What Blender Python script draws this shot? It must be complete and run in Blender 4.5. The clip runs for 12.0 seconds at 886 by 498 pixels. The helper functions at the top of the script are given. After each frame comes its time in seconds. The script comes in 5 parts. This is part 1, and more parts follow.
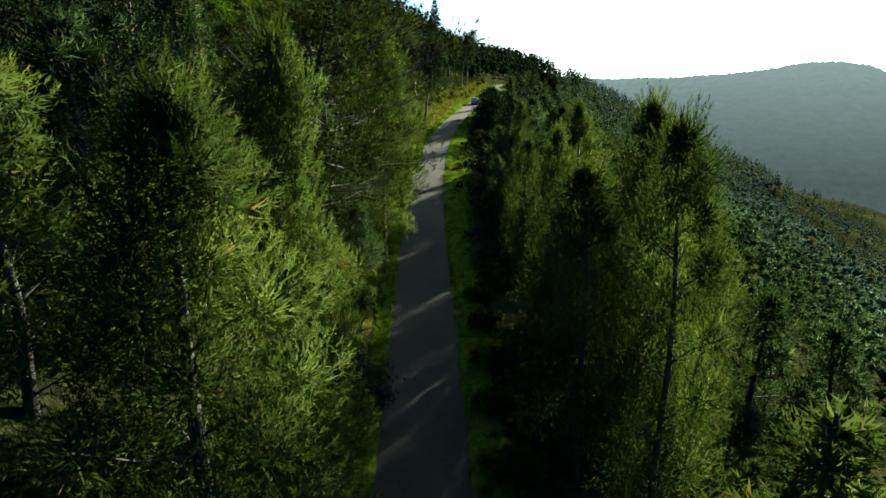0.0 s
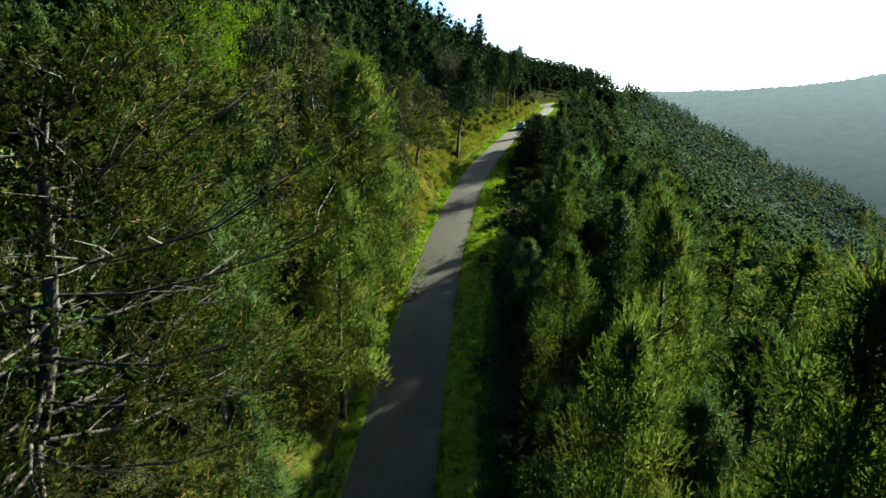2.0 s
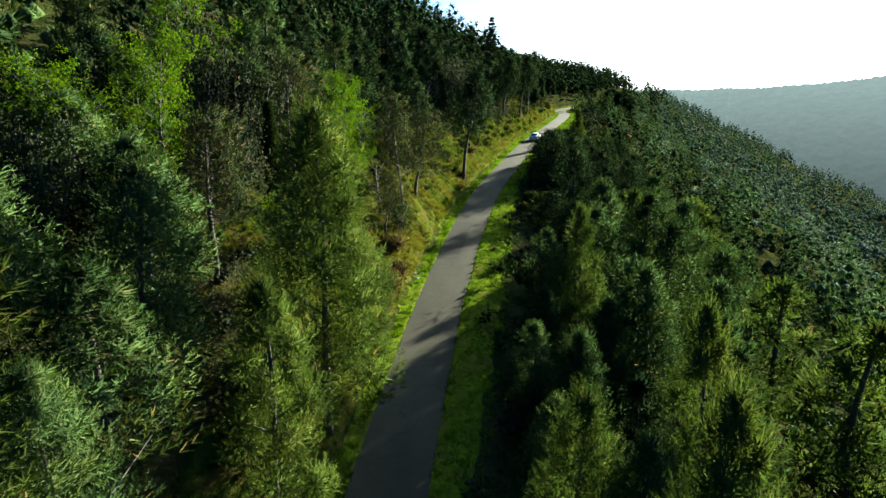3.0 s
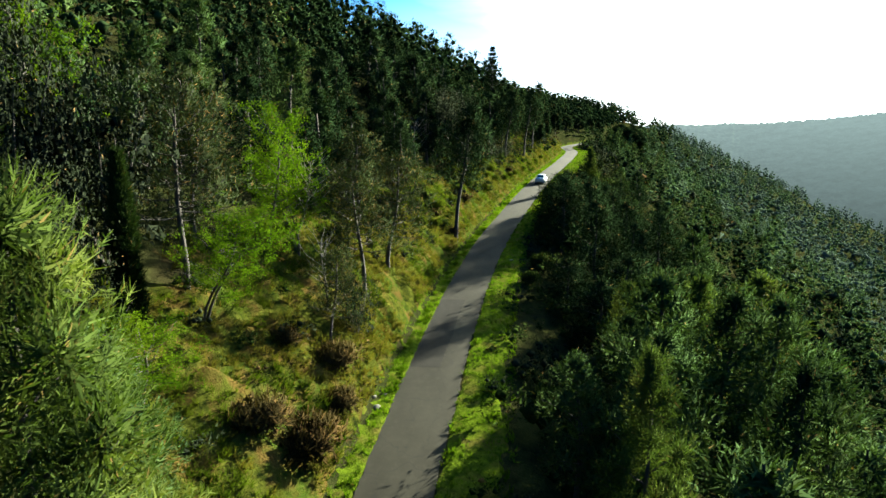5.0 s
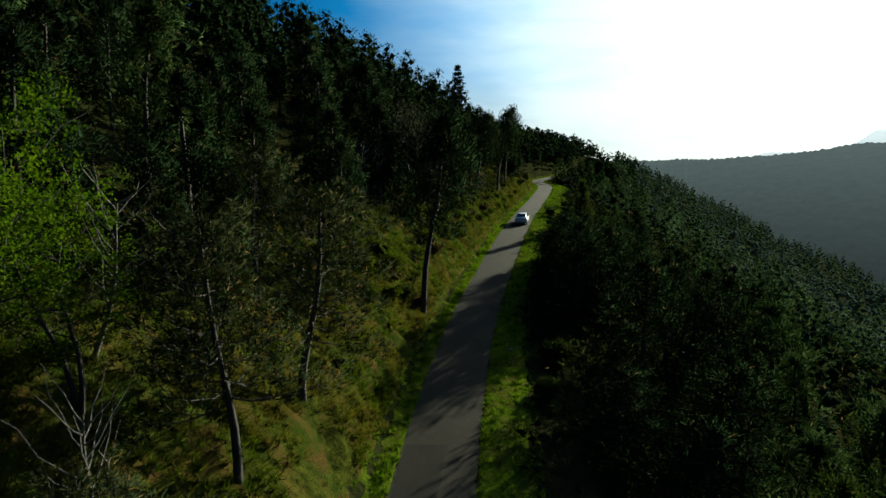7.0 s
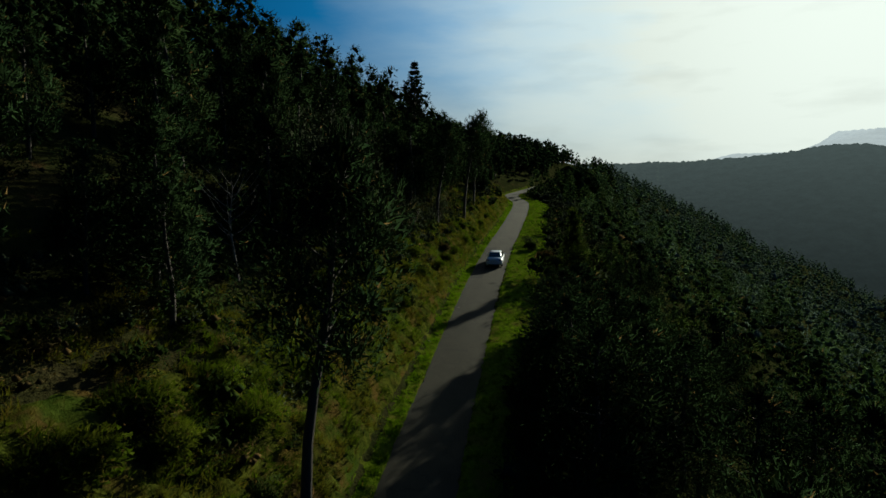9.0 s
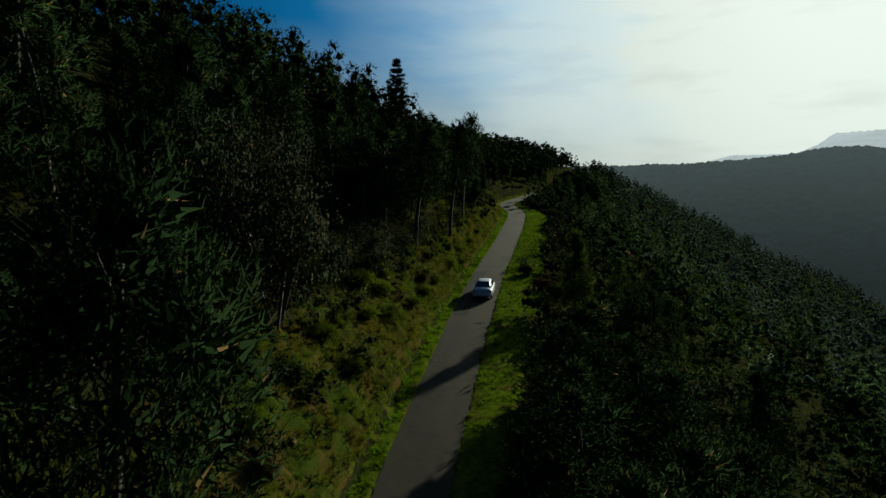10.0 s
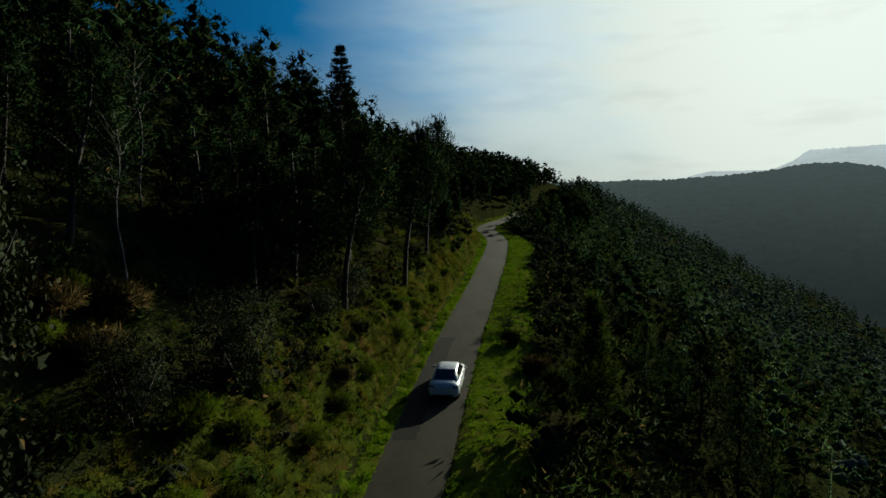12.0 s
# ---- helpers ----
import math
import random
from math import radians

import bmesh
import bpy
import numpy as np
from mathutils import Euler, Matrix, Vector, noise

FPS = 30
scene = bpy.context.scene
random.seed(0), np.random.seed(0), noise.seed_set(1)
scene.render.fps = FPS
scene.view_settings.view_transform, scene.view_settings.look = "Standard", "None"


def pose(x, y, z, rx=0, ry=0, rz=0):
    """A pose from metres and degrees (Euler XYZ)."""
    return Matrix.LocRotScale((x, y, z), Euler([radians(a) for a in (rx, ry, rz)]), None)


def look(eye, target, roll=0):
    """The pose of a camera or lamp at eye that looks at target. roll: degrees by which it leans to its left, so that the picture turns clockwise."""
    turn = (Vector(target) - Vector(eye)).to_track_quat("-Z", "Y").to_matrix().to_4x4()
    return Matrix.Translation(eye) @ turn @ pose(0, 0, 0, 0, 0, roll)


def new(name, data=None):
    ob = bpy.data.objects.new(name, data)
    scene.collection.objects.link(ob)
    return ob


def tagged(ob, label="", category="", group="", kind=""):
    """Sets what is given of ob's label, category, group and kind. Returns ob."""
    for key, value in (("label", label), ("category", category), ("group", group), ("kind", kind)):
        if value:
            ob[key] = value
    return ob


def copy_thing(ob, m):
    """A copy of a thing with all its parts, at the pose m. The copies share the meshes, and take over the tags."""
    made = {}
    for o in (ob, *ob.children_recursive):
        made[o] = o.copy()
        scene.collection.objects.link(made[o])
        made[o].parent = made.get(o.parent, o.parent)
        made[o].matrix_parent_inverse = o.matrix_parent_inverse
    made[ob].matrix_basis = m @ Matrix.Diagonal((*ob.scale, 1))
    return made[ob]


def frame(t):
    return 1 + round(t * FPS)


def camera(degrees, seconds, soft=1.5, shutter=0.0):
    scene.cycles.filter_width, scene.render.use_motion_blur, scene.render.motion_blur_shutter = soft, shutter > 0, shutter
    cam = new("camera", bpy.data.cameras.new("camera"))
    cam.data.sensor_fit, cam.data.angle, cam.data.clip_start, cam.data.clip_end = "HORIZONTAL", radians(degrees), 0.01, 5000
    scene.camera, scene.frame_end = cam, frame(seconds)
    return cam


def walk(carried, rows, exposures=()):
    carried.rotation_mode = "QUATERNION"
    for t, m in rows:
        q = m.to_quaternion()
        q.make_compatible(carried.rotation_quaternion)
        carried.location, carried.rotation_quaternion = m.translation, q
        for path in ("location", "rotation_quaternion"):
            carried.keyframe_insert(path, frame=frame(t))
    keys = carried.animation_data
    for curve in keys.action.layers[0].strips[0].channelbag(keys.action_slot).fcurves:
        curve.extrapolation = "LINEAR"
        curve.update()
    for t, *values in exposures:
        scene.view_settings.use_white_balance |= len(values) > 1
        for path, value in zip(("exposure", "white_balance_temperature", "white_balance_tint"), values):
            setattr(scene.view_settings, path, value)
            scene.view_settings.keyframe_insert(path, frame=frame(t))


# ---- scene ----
cam = camera(72.5, 12.0, shutter=0.06)
METRES, EYE, TILT, LEAN, TURN = 114.0, 10.45, -14.0, 0.0, 0.0
ROWS = [
    (0.0, 0.0, 0.0, 0.0, 0.0, 0.0, -0.0),
    (0.5, 0.0093, 0.0293, 0.0124, 1.46, -0.18, -0.25),
    (1.0, 0.0196, 0.0641, 0.0254, 3.4, 0.32, -0.72),
    (1.5, 0.0228, 0.1003, 0.04, 4.5, 0.83, -0.97),
    (2.0, 0.0226, 0.1341, 0.0566, 4.9, 1.03, -1.08),
    (2.5, 0.0253, 0.1635, 0.0753, 5.59, 0.92, -1.13),
    (3.0, 0.0294, 0.1923, 0.0931, 6.39, 0.8, -1.29),
    (5.0, 0.0273, 0.3267, 0.133, 6.6, 3.87, -1.52),
    (5.5, 0.022, 0.3684, 0.1393, 5.85, 5.11, -1.42),
    (6.0, 0.015, 0.4132, 0.1475, 4.81, 6.18, -1.17),
    (6.5, 0.0084, 0.4607, 0.1593, 3.69, 6.88, -0.9),
    (7.0, 0.0036, 0.5048, 0.1728, 2.63, 7.23, -0.57),
    (9.0, 0.018, 0.6764, 0.2401, 0.22, 7.54, 0.6),
    (9.5, 0.026, 0.7178, 0.2567, 0.2, 7.59, 0.7),
    (10.0, 0.0335, 0.7614, 0.2734, 0.04, 7.65, 0.59),
    (10.5, 0.0397, 0.803, 0.288, -0.16, 7.76, 0.67),
    (11.0, 0.0459, 0.8471, 0.3018, -0.53, 8.09, 0.71),
    (11.5, 0.0512, 0.8894, 0.3133, -1.07, 8.56, 0.81),
    (12.0, 0.0553, 0.9319, 0.3247, -1.73, 9.03, 0.92),
]
EXPOSURES = [(t, stops, 6550, 1) for t, stops in ((0.0, 2.5), (1.5, 2.78), (3.0, 2.9), (5.0, 2.88), (6.0, 1.9), (7.0, 1.0), (8.0, 0.55), (9.0, 0.3), (12.0, 0.22))]
SUN_POWER, SKY, CLOUD, BLUE = 5.0, 0.05, 11.4, (0.042, 0.68, 1.32, 1)
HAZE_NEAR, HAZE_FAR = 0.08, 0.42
RIDGE = [(5, 1.2), (12, 1.35), (19, 1.38), (24, 1.55), (28, 1.85), (31, 2.35), (34.5, 2.55), (36.5, 2.1), (38, 1.4), (50, 1.0)]
MOUNTAIN = [(18, 0.6), (22, 1.1), (25.3, 2.0), (30, 2.0), (31.5, 2.65), (32.6, 3.5), (34, 3.55), (38, 3.7), (50, 3.0)]
walk(cam, [(t, pose(0, 0, EYE, TILT, LEAN, TURN) @ pose(METRES * x, METRES * y, METRES * z, 90 + pitch, roll, yaw)) for t, x, y, z, yaw, pitch, roll in ROWS],
     exposures=EXPOSURES)

# ---- world and sun: a low sun ahead and to the right, behind thin bright cloud ----
SUN_AZ, SUN_EL = 36.0, 17.5          # degrees to the right of +y, degrees over the horizon
sun_way = Vector((math.sin(radians(SUN_AZ)) * math.cos(radians(SUN_EL)), math.cos(radians(SUN_AZ)) * math.cos(radians(SUN_EL)), math.sin(radians(SUN_EL))))
world = bpy.data.worlds.new("world")
scene.world = world
world.use_nodes = True


def node(tree, kind, operation="", data_type="", blend_type="", **values):
    """A node of that kind; i0, i1 ... set its inputs by number."""
    n = tree.nodes.new(kind)
    if operation:
        n.operation = operation
    if data_type:
        n.data_type = data_type
    if blend_type:
        n.blend_type = blend_type
    for key, value in values.items():
        n.inputs[int(key[1:])].default_value = value
    return n


def ramp(tree, stops, source=None):
    n = tree.nodes.new("ShaderNodeValToRGB")
    e = n.color_ramp.elements
    while len(e) < len(stops):
        e.new(0.5)
    for one, (at, c) in zip(e, stops):
        one.position = at
        one.color = (c, c, c, 1) if isinstance(c, (int, float)) else (*c, 1)
    if source:
        tree.links.new(source, n.inputs[0])
    return n


def build_world():
    t = world.node_tree
    t.nodes.clear()
    ln = t.links.new
    out, bg = node(t, "ShaderNodeOutputWorld"), node(t, "ShaderNodeBackground", i1=SKY)
    sky = node(t, "ShaderNodeTexSky")
    sky.sky_type, sky.sun_disc, sky.sun_elevation, sky.sun_rotation = "NISHITA", False, radians(SUN_EL), radians(SUN_AZ)
    sky.altitude, sky.dust_density, sky.air_density, sky.ozone_density = 0.0, 10.0, 0.4, 4.0
    tc = node(t, "ShaderNodeTexCoord")
    dot = node(t, "ShaderNodeVectorMath", operation="DOT_PRODUCT")
    dot.inputs[1].default_value = sun_way
    ln(tc.outputs["Generated"], dot.inputs[0])
    # streaked cloud: noise stretched along the horizon
    mp = node(t, "ShaderNodeMapping")
    mp.inputs["Scale"].default_value = (2.2, 2.2, 9.0)
    mp.inputs["Rotation"].default_value = (0.0, 0.35, 0.3)
    ln(tc.outputs["Generated"], mp.inputs[0])
    nz = node(t, "ShaderNodeTexNoise")
    nz.inputs["Scale"].default_value, nz.inputs["Detail"].default_value, nz.inputs["Roughness"].default_value = 1.6, 6.0, 0.55
    ln(mp.outputs[0], nz.inputs[0])
    add = node(t, "ShaderNodeMath", operation="MULTIPLY_ADD", i1=0.12, i2=-0.06)
    ln(nz.outputs[0], add.inputs[0])
    plus = node(t, "ShaderNodeMath", operation="ADD")
    ln(dot.outputs["Value"], plus.inputs[0])
    ln(add.outputs[0], plus.inputs[1])
    veil = ramp(t, ((0.70, 0.0), (0.79, 0.25), (0.87, 0.75), (0.95, 1.0)), plus.outputs[0])
    # haze low over the horizon
    sep = node(t, "ShaderNodeSeparateXYZ")
    ln(tc.outputs["Generated"], sep.inputs[0])
    low = ramp(t, ((0.0, 0.8), (0.10, 0.6), (0.25, 0.0)), sep.outputs[2])
    far = ramp(t, ((0.55, 0.0), (0.85, 1.0)), dot.outputs["Value"])
    lowf = node(t, "ShaderNodeMath", operation="MULTIPLY")
    ln(low.outputs[0], lowf.inputs[0])
    ln(far.outputs[0], lowf.inputs[1])
    top = node(t, "ShaderNodeMath", operation="MAXIMUM")
    ln(veil.outputs[0], top.inputs[0])
    ln(lowf.outputs[0], top.inputs[1])
    # small grey cloud banks close to the horizon
    mp2 = node(t, "ShaderNodeMapping")
    mp2.inputs["Scale"].default_value = (5.0, 5.0, 22.0)
    ln(tc.outputs["Generated"], mp2.inputs[0])
    nz2 = node(t, "ShaderNodeTexNoise")
    nz2.inputs["Scale"].default_value, nz2.inputs["Detail"].default_value = 1.3, 5.0
    ln(mp2.outputs[0], nz2.inputs[0])
    bank = ramp(t, ((0.52, 1.0), (0.7, 0.9)), nz2.outputs[0])
    white = node(t, "ShaderNodeMix", data_type="RGBA", blend_type="MULTIPLY")
    white.inputs[0].default_value = 1.0
    white.inputs[6].default_value = (CLOUD * 0.95, CLOUD * 1.01, CLOUD * 0.97, 1)
    ln(bank.outputs[0], white.inputs[7])
    glow = ramp(t, ((0.80, 1.0), (0.93, 1.1), (1.0, 1.4)), dot.outputs["Value"])
    white2 = node(t, "ShaderNodeMix", data_type="RGBA", blend_type="MULTIPLY")
    white2.inputs[0].default_value = 1.0
    ln(white.outputs[2], white2.inputs[6])
    ln(glow.outputs[0], white2.inputs[7])
    blue = node(t, "ShaderNodeMix", data_type="RGBA", blend_type="MULTIPLY")
    blue.inputs[0].default_value = 1.0
    blue.inputs[7].default_value = BLUE
    ln(sky.outputs[0], blue.inputs[6])
    mix = node(t, "ShaderNodeMix", data_type="RGBA")
    ln(top.outputs[0], mix.inputs[0])
    ln(blue.outputs[2], mix.inputs[6])
    ln(white2.outputs[2], mix.inputs[7])
    ln(mix.outputs[2], bg.inputs[0])
    ln(bg.outputs[0], out.inputs[0])


build_world()
lamp = new("sun", bpy.data.lights.new("sun", "SUN"))
lamp.data.energy, lamp.data.angle, lamp.data.color = SUN_POWER, radians(0.6), (1.0, 0.95, 0.78)
lamp.matrix_world = look(sun_way * 200, (0, 0, 0))

# ---- materials ----


def material(name):
    m = bpy.data.materials.new(name)
    m.use_nodes = True
    t = m.node_tree
    return m, t, t.nodes["Principled BSDF"], t.nodes["Material Output"]


def mixed(t, a, b, fac, blend="MIX"):
    n = node(t, "ShaderNodeMix", data_type="RGBA", blend_type=blend)
    for at, v in ((6, a), (7, b)):
        if isinstance(v, tuple):
            n.inputs[at].default_value = (*v, 1)
        else:
            t.links.new(v, n.inputs[at])
    if isinstance(fac, (int, float)):
        n.inputs[0].default_value = fac
    else:
        t.links.new(fac, n.inputs[0])
    return n.outputs[2]


def noise_of(t, scale, detail=3.0, rough=0.5, stretch=None):
    n = node(t, "ShaderNodeTexNoise")
    n.inputs["Scale"].default_value, n.inputs["Detail"].default_value, n.inputs["Roughness"].default_value = scale, detail, rough
    g = node(t, "ShaderNodeNewGeometry")
    src = g.outputs["Position"]
    if stretch:
        mp = node(t, "ShaderNodeMapping")
        mp.inputs["Scale"].default_value = stretch
        t.links.new(src, mp.inputs[0])
        src = mp.outputs[0]
    t.links.new(src, n.inputs[0])
    return n.outputs[0]


def bumped(t, b, source, strength, distance):
    n = node(t, "ShaderNodeBump")
    n.inputs["Strength"].default_value, n.inputs["Distance"].default_value = strength, distance
    t.links.new(source, n.inputs["Height"])
    t.links.new(n.outputs[0], b.inputs["Normal"])


def foliage(name, dark, light, tip, through_light=0.4, rough=0.55, tips=0.06, gloss=0.0):
    """Leaves or needles: each blade and each plant has its own tone, shade between clumps is painted in, light shines
    through them.
    """
    m, t, b, out = material(name)
    g, o = node(t, "ShaderNodeNewGeometry"), node(t, "ShaderNodeObjectInfo")
    base = mixed(t, dark, light, ramp(t, ((0.1, 0.12), (0.95, 0.82)), g.outputs["Random Per Island"]).outputs[0])
    plant = mixed(t, base, light, ramp(t, ((0.0, 0.0), (1.0, 0.45)), o.outputs["Random"]).outputs[0])
    # Noise patches darkened to paint in the shade between clumps.
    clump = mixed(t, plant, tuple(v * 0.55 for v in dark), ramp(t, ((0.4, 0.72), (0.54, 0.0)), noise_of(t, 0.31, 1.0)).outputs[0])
    patch = mixed(t, clump, tip, ramp(t, ((0.52, 0.0), (0.72, 0.55)), noise_of(t, 0.55, 2.0)).outputs[0])
    dry = mixed(t, patch, (0.11, 0.068, 0.026), ramp(t, ((1.0 - tips, 0.0), (1.0 - tips * 0.6, 0.75)), g.outputs["Random Per Island"]).outputs[0])
    t.links.new(dry, b.inputs["Base Color"])
    b.inputs["Roughness"].default_value = rough + 0.2
    b.inputs["Specular IOR Level"].default_value = gloss
    tr = node(t, "ShaderNodeBsdfTranslucent")
    t.links.new(mixed(t, dry, (0.85, 1.0, 0.35), 0.85, "MULTIPLY"), tr.inputs[0])
    mx = node(t, "ShaderNodeMixShader", i0=through_light)
    t.links.new(b.outputs[0], mx.inputs[1])
    t.links.new(tr.outputs[0], mx.inputs[2])
    t.links.new(mx.outputs[0], out.inputs[0])
    return m


def plain(name, colour, rough=0.6, metal=0.0, vary=0.25, scale=6.0, bump=0.0):
    m, t, b, out = material(name)
    dark = tuple(c * (1 - vary) for c in colour)
    t.links.new(mixed(t, dark, colour, noise_of(t, scale, 4.0)), b.inputs["Base Color"])
    b.inputs["Roughness"].default_value, b.inputs["Metallic"].default_value = rough, metal
    if bump:
        bumped(t, b, noise_of(t, scale * 4, 3.0), 0.6, bump)
    return m


def bark(name, colour, pale):
    m, t, b, out = material(name)
    n = noise_of(t, 9.0, 5.0, 0.65, (1.0, 1.0, 0.25))
    t.links.new(mixed(t, colour, pale, ramp(t, ((0.35, 0.0), (0.7, 1.0)), n).outputs[0]), b.inputs["Base Color"])
    b.inputs["Roughness"].default_value = 0.9
    bumped(t, b, n, 0.9, 0.03)
    return m


def ground_material():
    m, t, b, out = material("hillside_earth")
    big = noise_of(t, 0.16, 4.0, 0.6)
    mid = noise_of(t, 0.9, 5.0, 0.65)
    fine = noise_of(t, 7.0, 4.0, 0.7)
    c = mixed(t, (0.01, 0.013, 0.005), (0.03, 0.036, 0.01), ramp(t, ((0.35, 0.0), (0.65, 1.0)), mid).outputs[0])
    c = mixed(t, c, (0.032, 0.026, 0.012), ramp(t, ((0.5, 0.0), (0.68, 0.8)), big).outputs[0])
    c = mixed(t, c, (0.075, 0.04, 0.02), ramp(t, ((0.64, 0.0), (0.72, 0.8)), noise_of(t, 0.45, 3.0, 0.6)).outputs[0])
    c = mixed(t, c, (0.03, 0.03, 0.012), ramp(t, ((0.45, 0.0), (0.7, 0.7)), fine).outputs[0])
    t.links.new(c, b.inputs["Base Color"])
    b.inputs["Roughness"].default_value = 1.0
    b.inputs["Specular IOR Level"].default_value = 0.0
    bumped(t, b, mixed(t, mid, fine, 0.4), 1.0, 0.35)
    return m


def asphalt_material(name, tone, seed):
    m, t, b, out = material(name)
    big = noise_of(t, 0.35 + seed, 4.0, 0.6, (1.0, 0.35, 1.0))
    mid = noise_of(t, 2.3 + seed, 5.0, 0.7)
    fine = noise_of(t, 38.0, 3.0, 0.6)
    c = mixed(t, tuple(v * 0.72 for v in tone), tuple(v * 1.2 for v in tone), ramp(t, ((0.35, 0.0), (0.65, 1.0)), big).outputs[0])
    c = mixed(t, c, tuple(v * 1.45 for v in tone), ramp(t, ((0.5, 0.0), (0.75, 0.5)), mid).outputs[0])
    c = mixed(t, c, tuple(v * 0.5 for v in tone), ramp(t, ((0.4, 0.0), (0.7, 0.5)), fine).outputs[0])
    vor = node(t, "ShaderNodeTexVoronoi")
    vor.feature = "DISTANCE_TO_EDGE"
    g = node(t, "ShaderNodeNewGeometry")
    bend = node(t, "ShaderNodeVectorMath", operation="MULTIPLY_ADD")
    nz = node(t, "ShaderNodeTexNoise")
    nz.inputs["Scale"].default_value = 1.3
    t.links.new(g.outputs["Position"], nz.inputs[0])
    t.links.new(nz.outputs[1], bend.inputs[0])
    bend.inputs[1].default_value = (1.2, 1.2, 0)
    t.links.new(g.outputs["Position"], bend.inputs[2])
    vor.inputs["Scale"].default_value = 0.42
    t.links.new(bend.outputs[0], vor.inputs[0])
    crack = ramp(t, ((0.0, 0.55), (0.014, 0.0)), vor.outputs[0])
    c = mixed(t, c, (0.018, 0.017, 0.016), crack.outputs[0])
    t.links.new(c, b.inputs["Base Color"])
    b.inputs["Roughness"].default_value = 0.95
    b.inputs["Specular IOR Level"].default_value = 0.08
    bumped(t, b, fine, 0.5, 0.01)
    return m


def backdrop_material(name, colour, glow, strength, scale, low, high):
    """Far hills: woods with the haze before them painted in as a glow, stronger towards the crest."""
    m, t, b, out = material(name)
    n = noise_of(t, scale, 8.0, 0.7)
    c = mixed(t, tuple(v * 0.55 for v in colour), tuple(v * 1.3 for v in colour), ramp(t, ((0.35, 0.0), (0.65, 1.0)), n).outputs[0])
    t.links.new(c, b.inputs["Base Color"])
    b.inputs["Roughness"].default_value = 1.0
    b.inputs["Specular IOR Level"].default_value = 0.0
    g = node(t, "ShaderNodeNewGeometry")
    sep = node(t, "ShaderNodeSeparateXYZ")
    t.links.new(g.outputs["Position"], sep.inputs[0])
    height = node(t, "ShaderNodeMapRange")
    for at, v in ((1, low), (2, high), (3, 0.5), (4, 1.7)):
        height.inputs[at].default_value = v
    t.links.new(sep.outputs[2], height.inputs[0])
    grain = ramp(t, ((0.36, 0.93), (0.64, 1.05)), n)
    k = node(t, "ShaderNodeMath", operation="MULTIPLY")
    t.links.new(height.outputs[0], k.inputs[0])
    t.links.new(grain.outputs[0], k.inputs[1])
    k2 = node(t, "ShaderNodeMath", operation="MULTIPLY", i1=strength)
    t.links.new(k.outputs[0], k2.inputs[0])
    # Emission stands in for haze; no air is modelled before the hills.
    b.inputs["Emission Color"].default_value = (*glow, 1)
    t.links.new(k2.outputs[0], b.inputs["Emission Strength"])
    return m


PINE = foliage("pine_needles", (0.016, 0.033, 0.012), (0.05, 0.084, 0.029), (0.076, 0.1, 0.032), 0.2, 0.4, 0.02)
# Young pine green, yellowed further: golden sunlight is mixed into the colour.
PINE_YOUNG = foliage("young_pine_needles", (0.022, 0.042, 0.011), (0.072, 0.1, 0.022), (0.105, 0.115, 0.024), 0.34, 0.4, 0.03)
# Pine green darkened, putting the shade of the backlit woods into the colour.
PINE_SHADED = foliage("shaded_pine_needles", (0.006, 0.014, 0.006), (0.019, 0.036, 0.014), (0.029, 0.045, 0.015), 0.06, 0.4, 0.02)
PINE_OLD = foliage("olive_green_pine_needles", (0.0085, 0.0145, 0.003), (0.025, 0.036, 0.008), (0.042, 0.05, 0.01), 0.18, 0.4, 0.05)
# Paler, bluer needles: the distance haze of the slope painted into the base colour.
PINE_HAZE = foliage("haze_pine_needles", (0.05, 0.078, 0.062), (0.1, 0.138, 0.112), (0.12, 0.158, 0.122), 0.25, 0.5, 0.01)
# Halfway to the haze colour, for the middle of the slope.
PINE_HALF_HAZE = foliage("half_haze_pine_needles", (0.031, 0.062, 0.032), (0.085, 0.136, 0.067), (0.115, 0.158, 0.074), 0.25, 0.5, 0.01)
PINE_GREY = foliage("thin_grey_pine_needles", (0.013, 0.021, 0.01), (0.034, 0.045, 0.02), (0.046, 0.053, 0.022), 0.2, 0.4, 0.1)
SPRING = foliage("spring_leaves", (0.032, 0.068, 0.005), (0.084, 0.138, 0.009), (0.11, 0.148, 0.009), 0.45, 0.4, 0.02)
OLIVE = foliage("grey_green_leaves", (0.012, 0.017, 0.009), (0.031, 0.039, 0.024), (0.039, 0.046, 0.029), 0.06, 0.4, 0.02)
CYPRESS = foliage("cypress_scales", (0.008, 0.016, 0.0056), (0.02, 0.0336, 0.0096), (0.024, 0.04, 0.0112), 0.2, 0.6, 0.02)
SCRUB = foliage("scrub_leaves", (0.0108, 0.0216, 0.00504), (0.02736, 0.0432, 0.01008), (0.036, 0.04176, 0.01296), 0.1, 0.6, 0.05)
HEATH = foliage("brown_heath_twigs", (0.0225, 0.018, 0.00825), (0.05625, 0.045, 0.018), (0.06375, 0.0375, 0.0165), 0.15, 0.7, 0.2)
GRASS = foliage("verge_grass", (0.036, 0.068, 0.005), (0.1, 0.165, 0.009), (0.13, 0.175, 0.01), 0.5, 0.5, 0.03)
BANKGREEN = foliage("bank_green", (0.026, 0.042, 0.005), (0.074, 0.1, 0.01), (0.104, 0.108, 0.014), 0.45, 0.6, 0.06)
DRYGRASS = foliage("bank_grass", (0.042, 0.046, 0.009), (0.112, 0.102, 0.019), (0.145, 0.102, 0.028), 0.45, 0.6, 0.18)
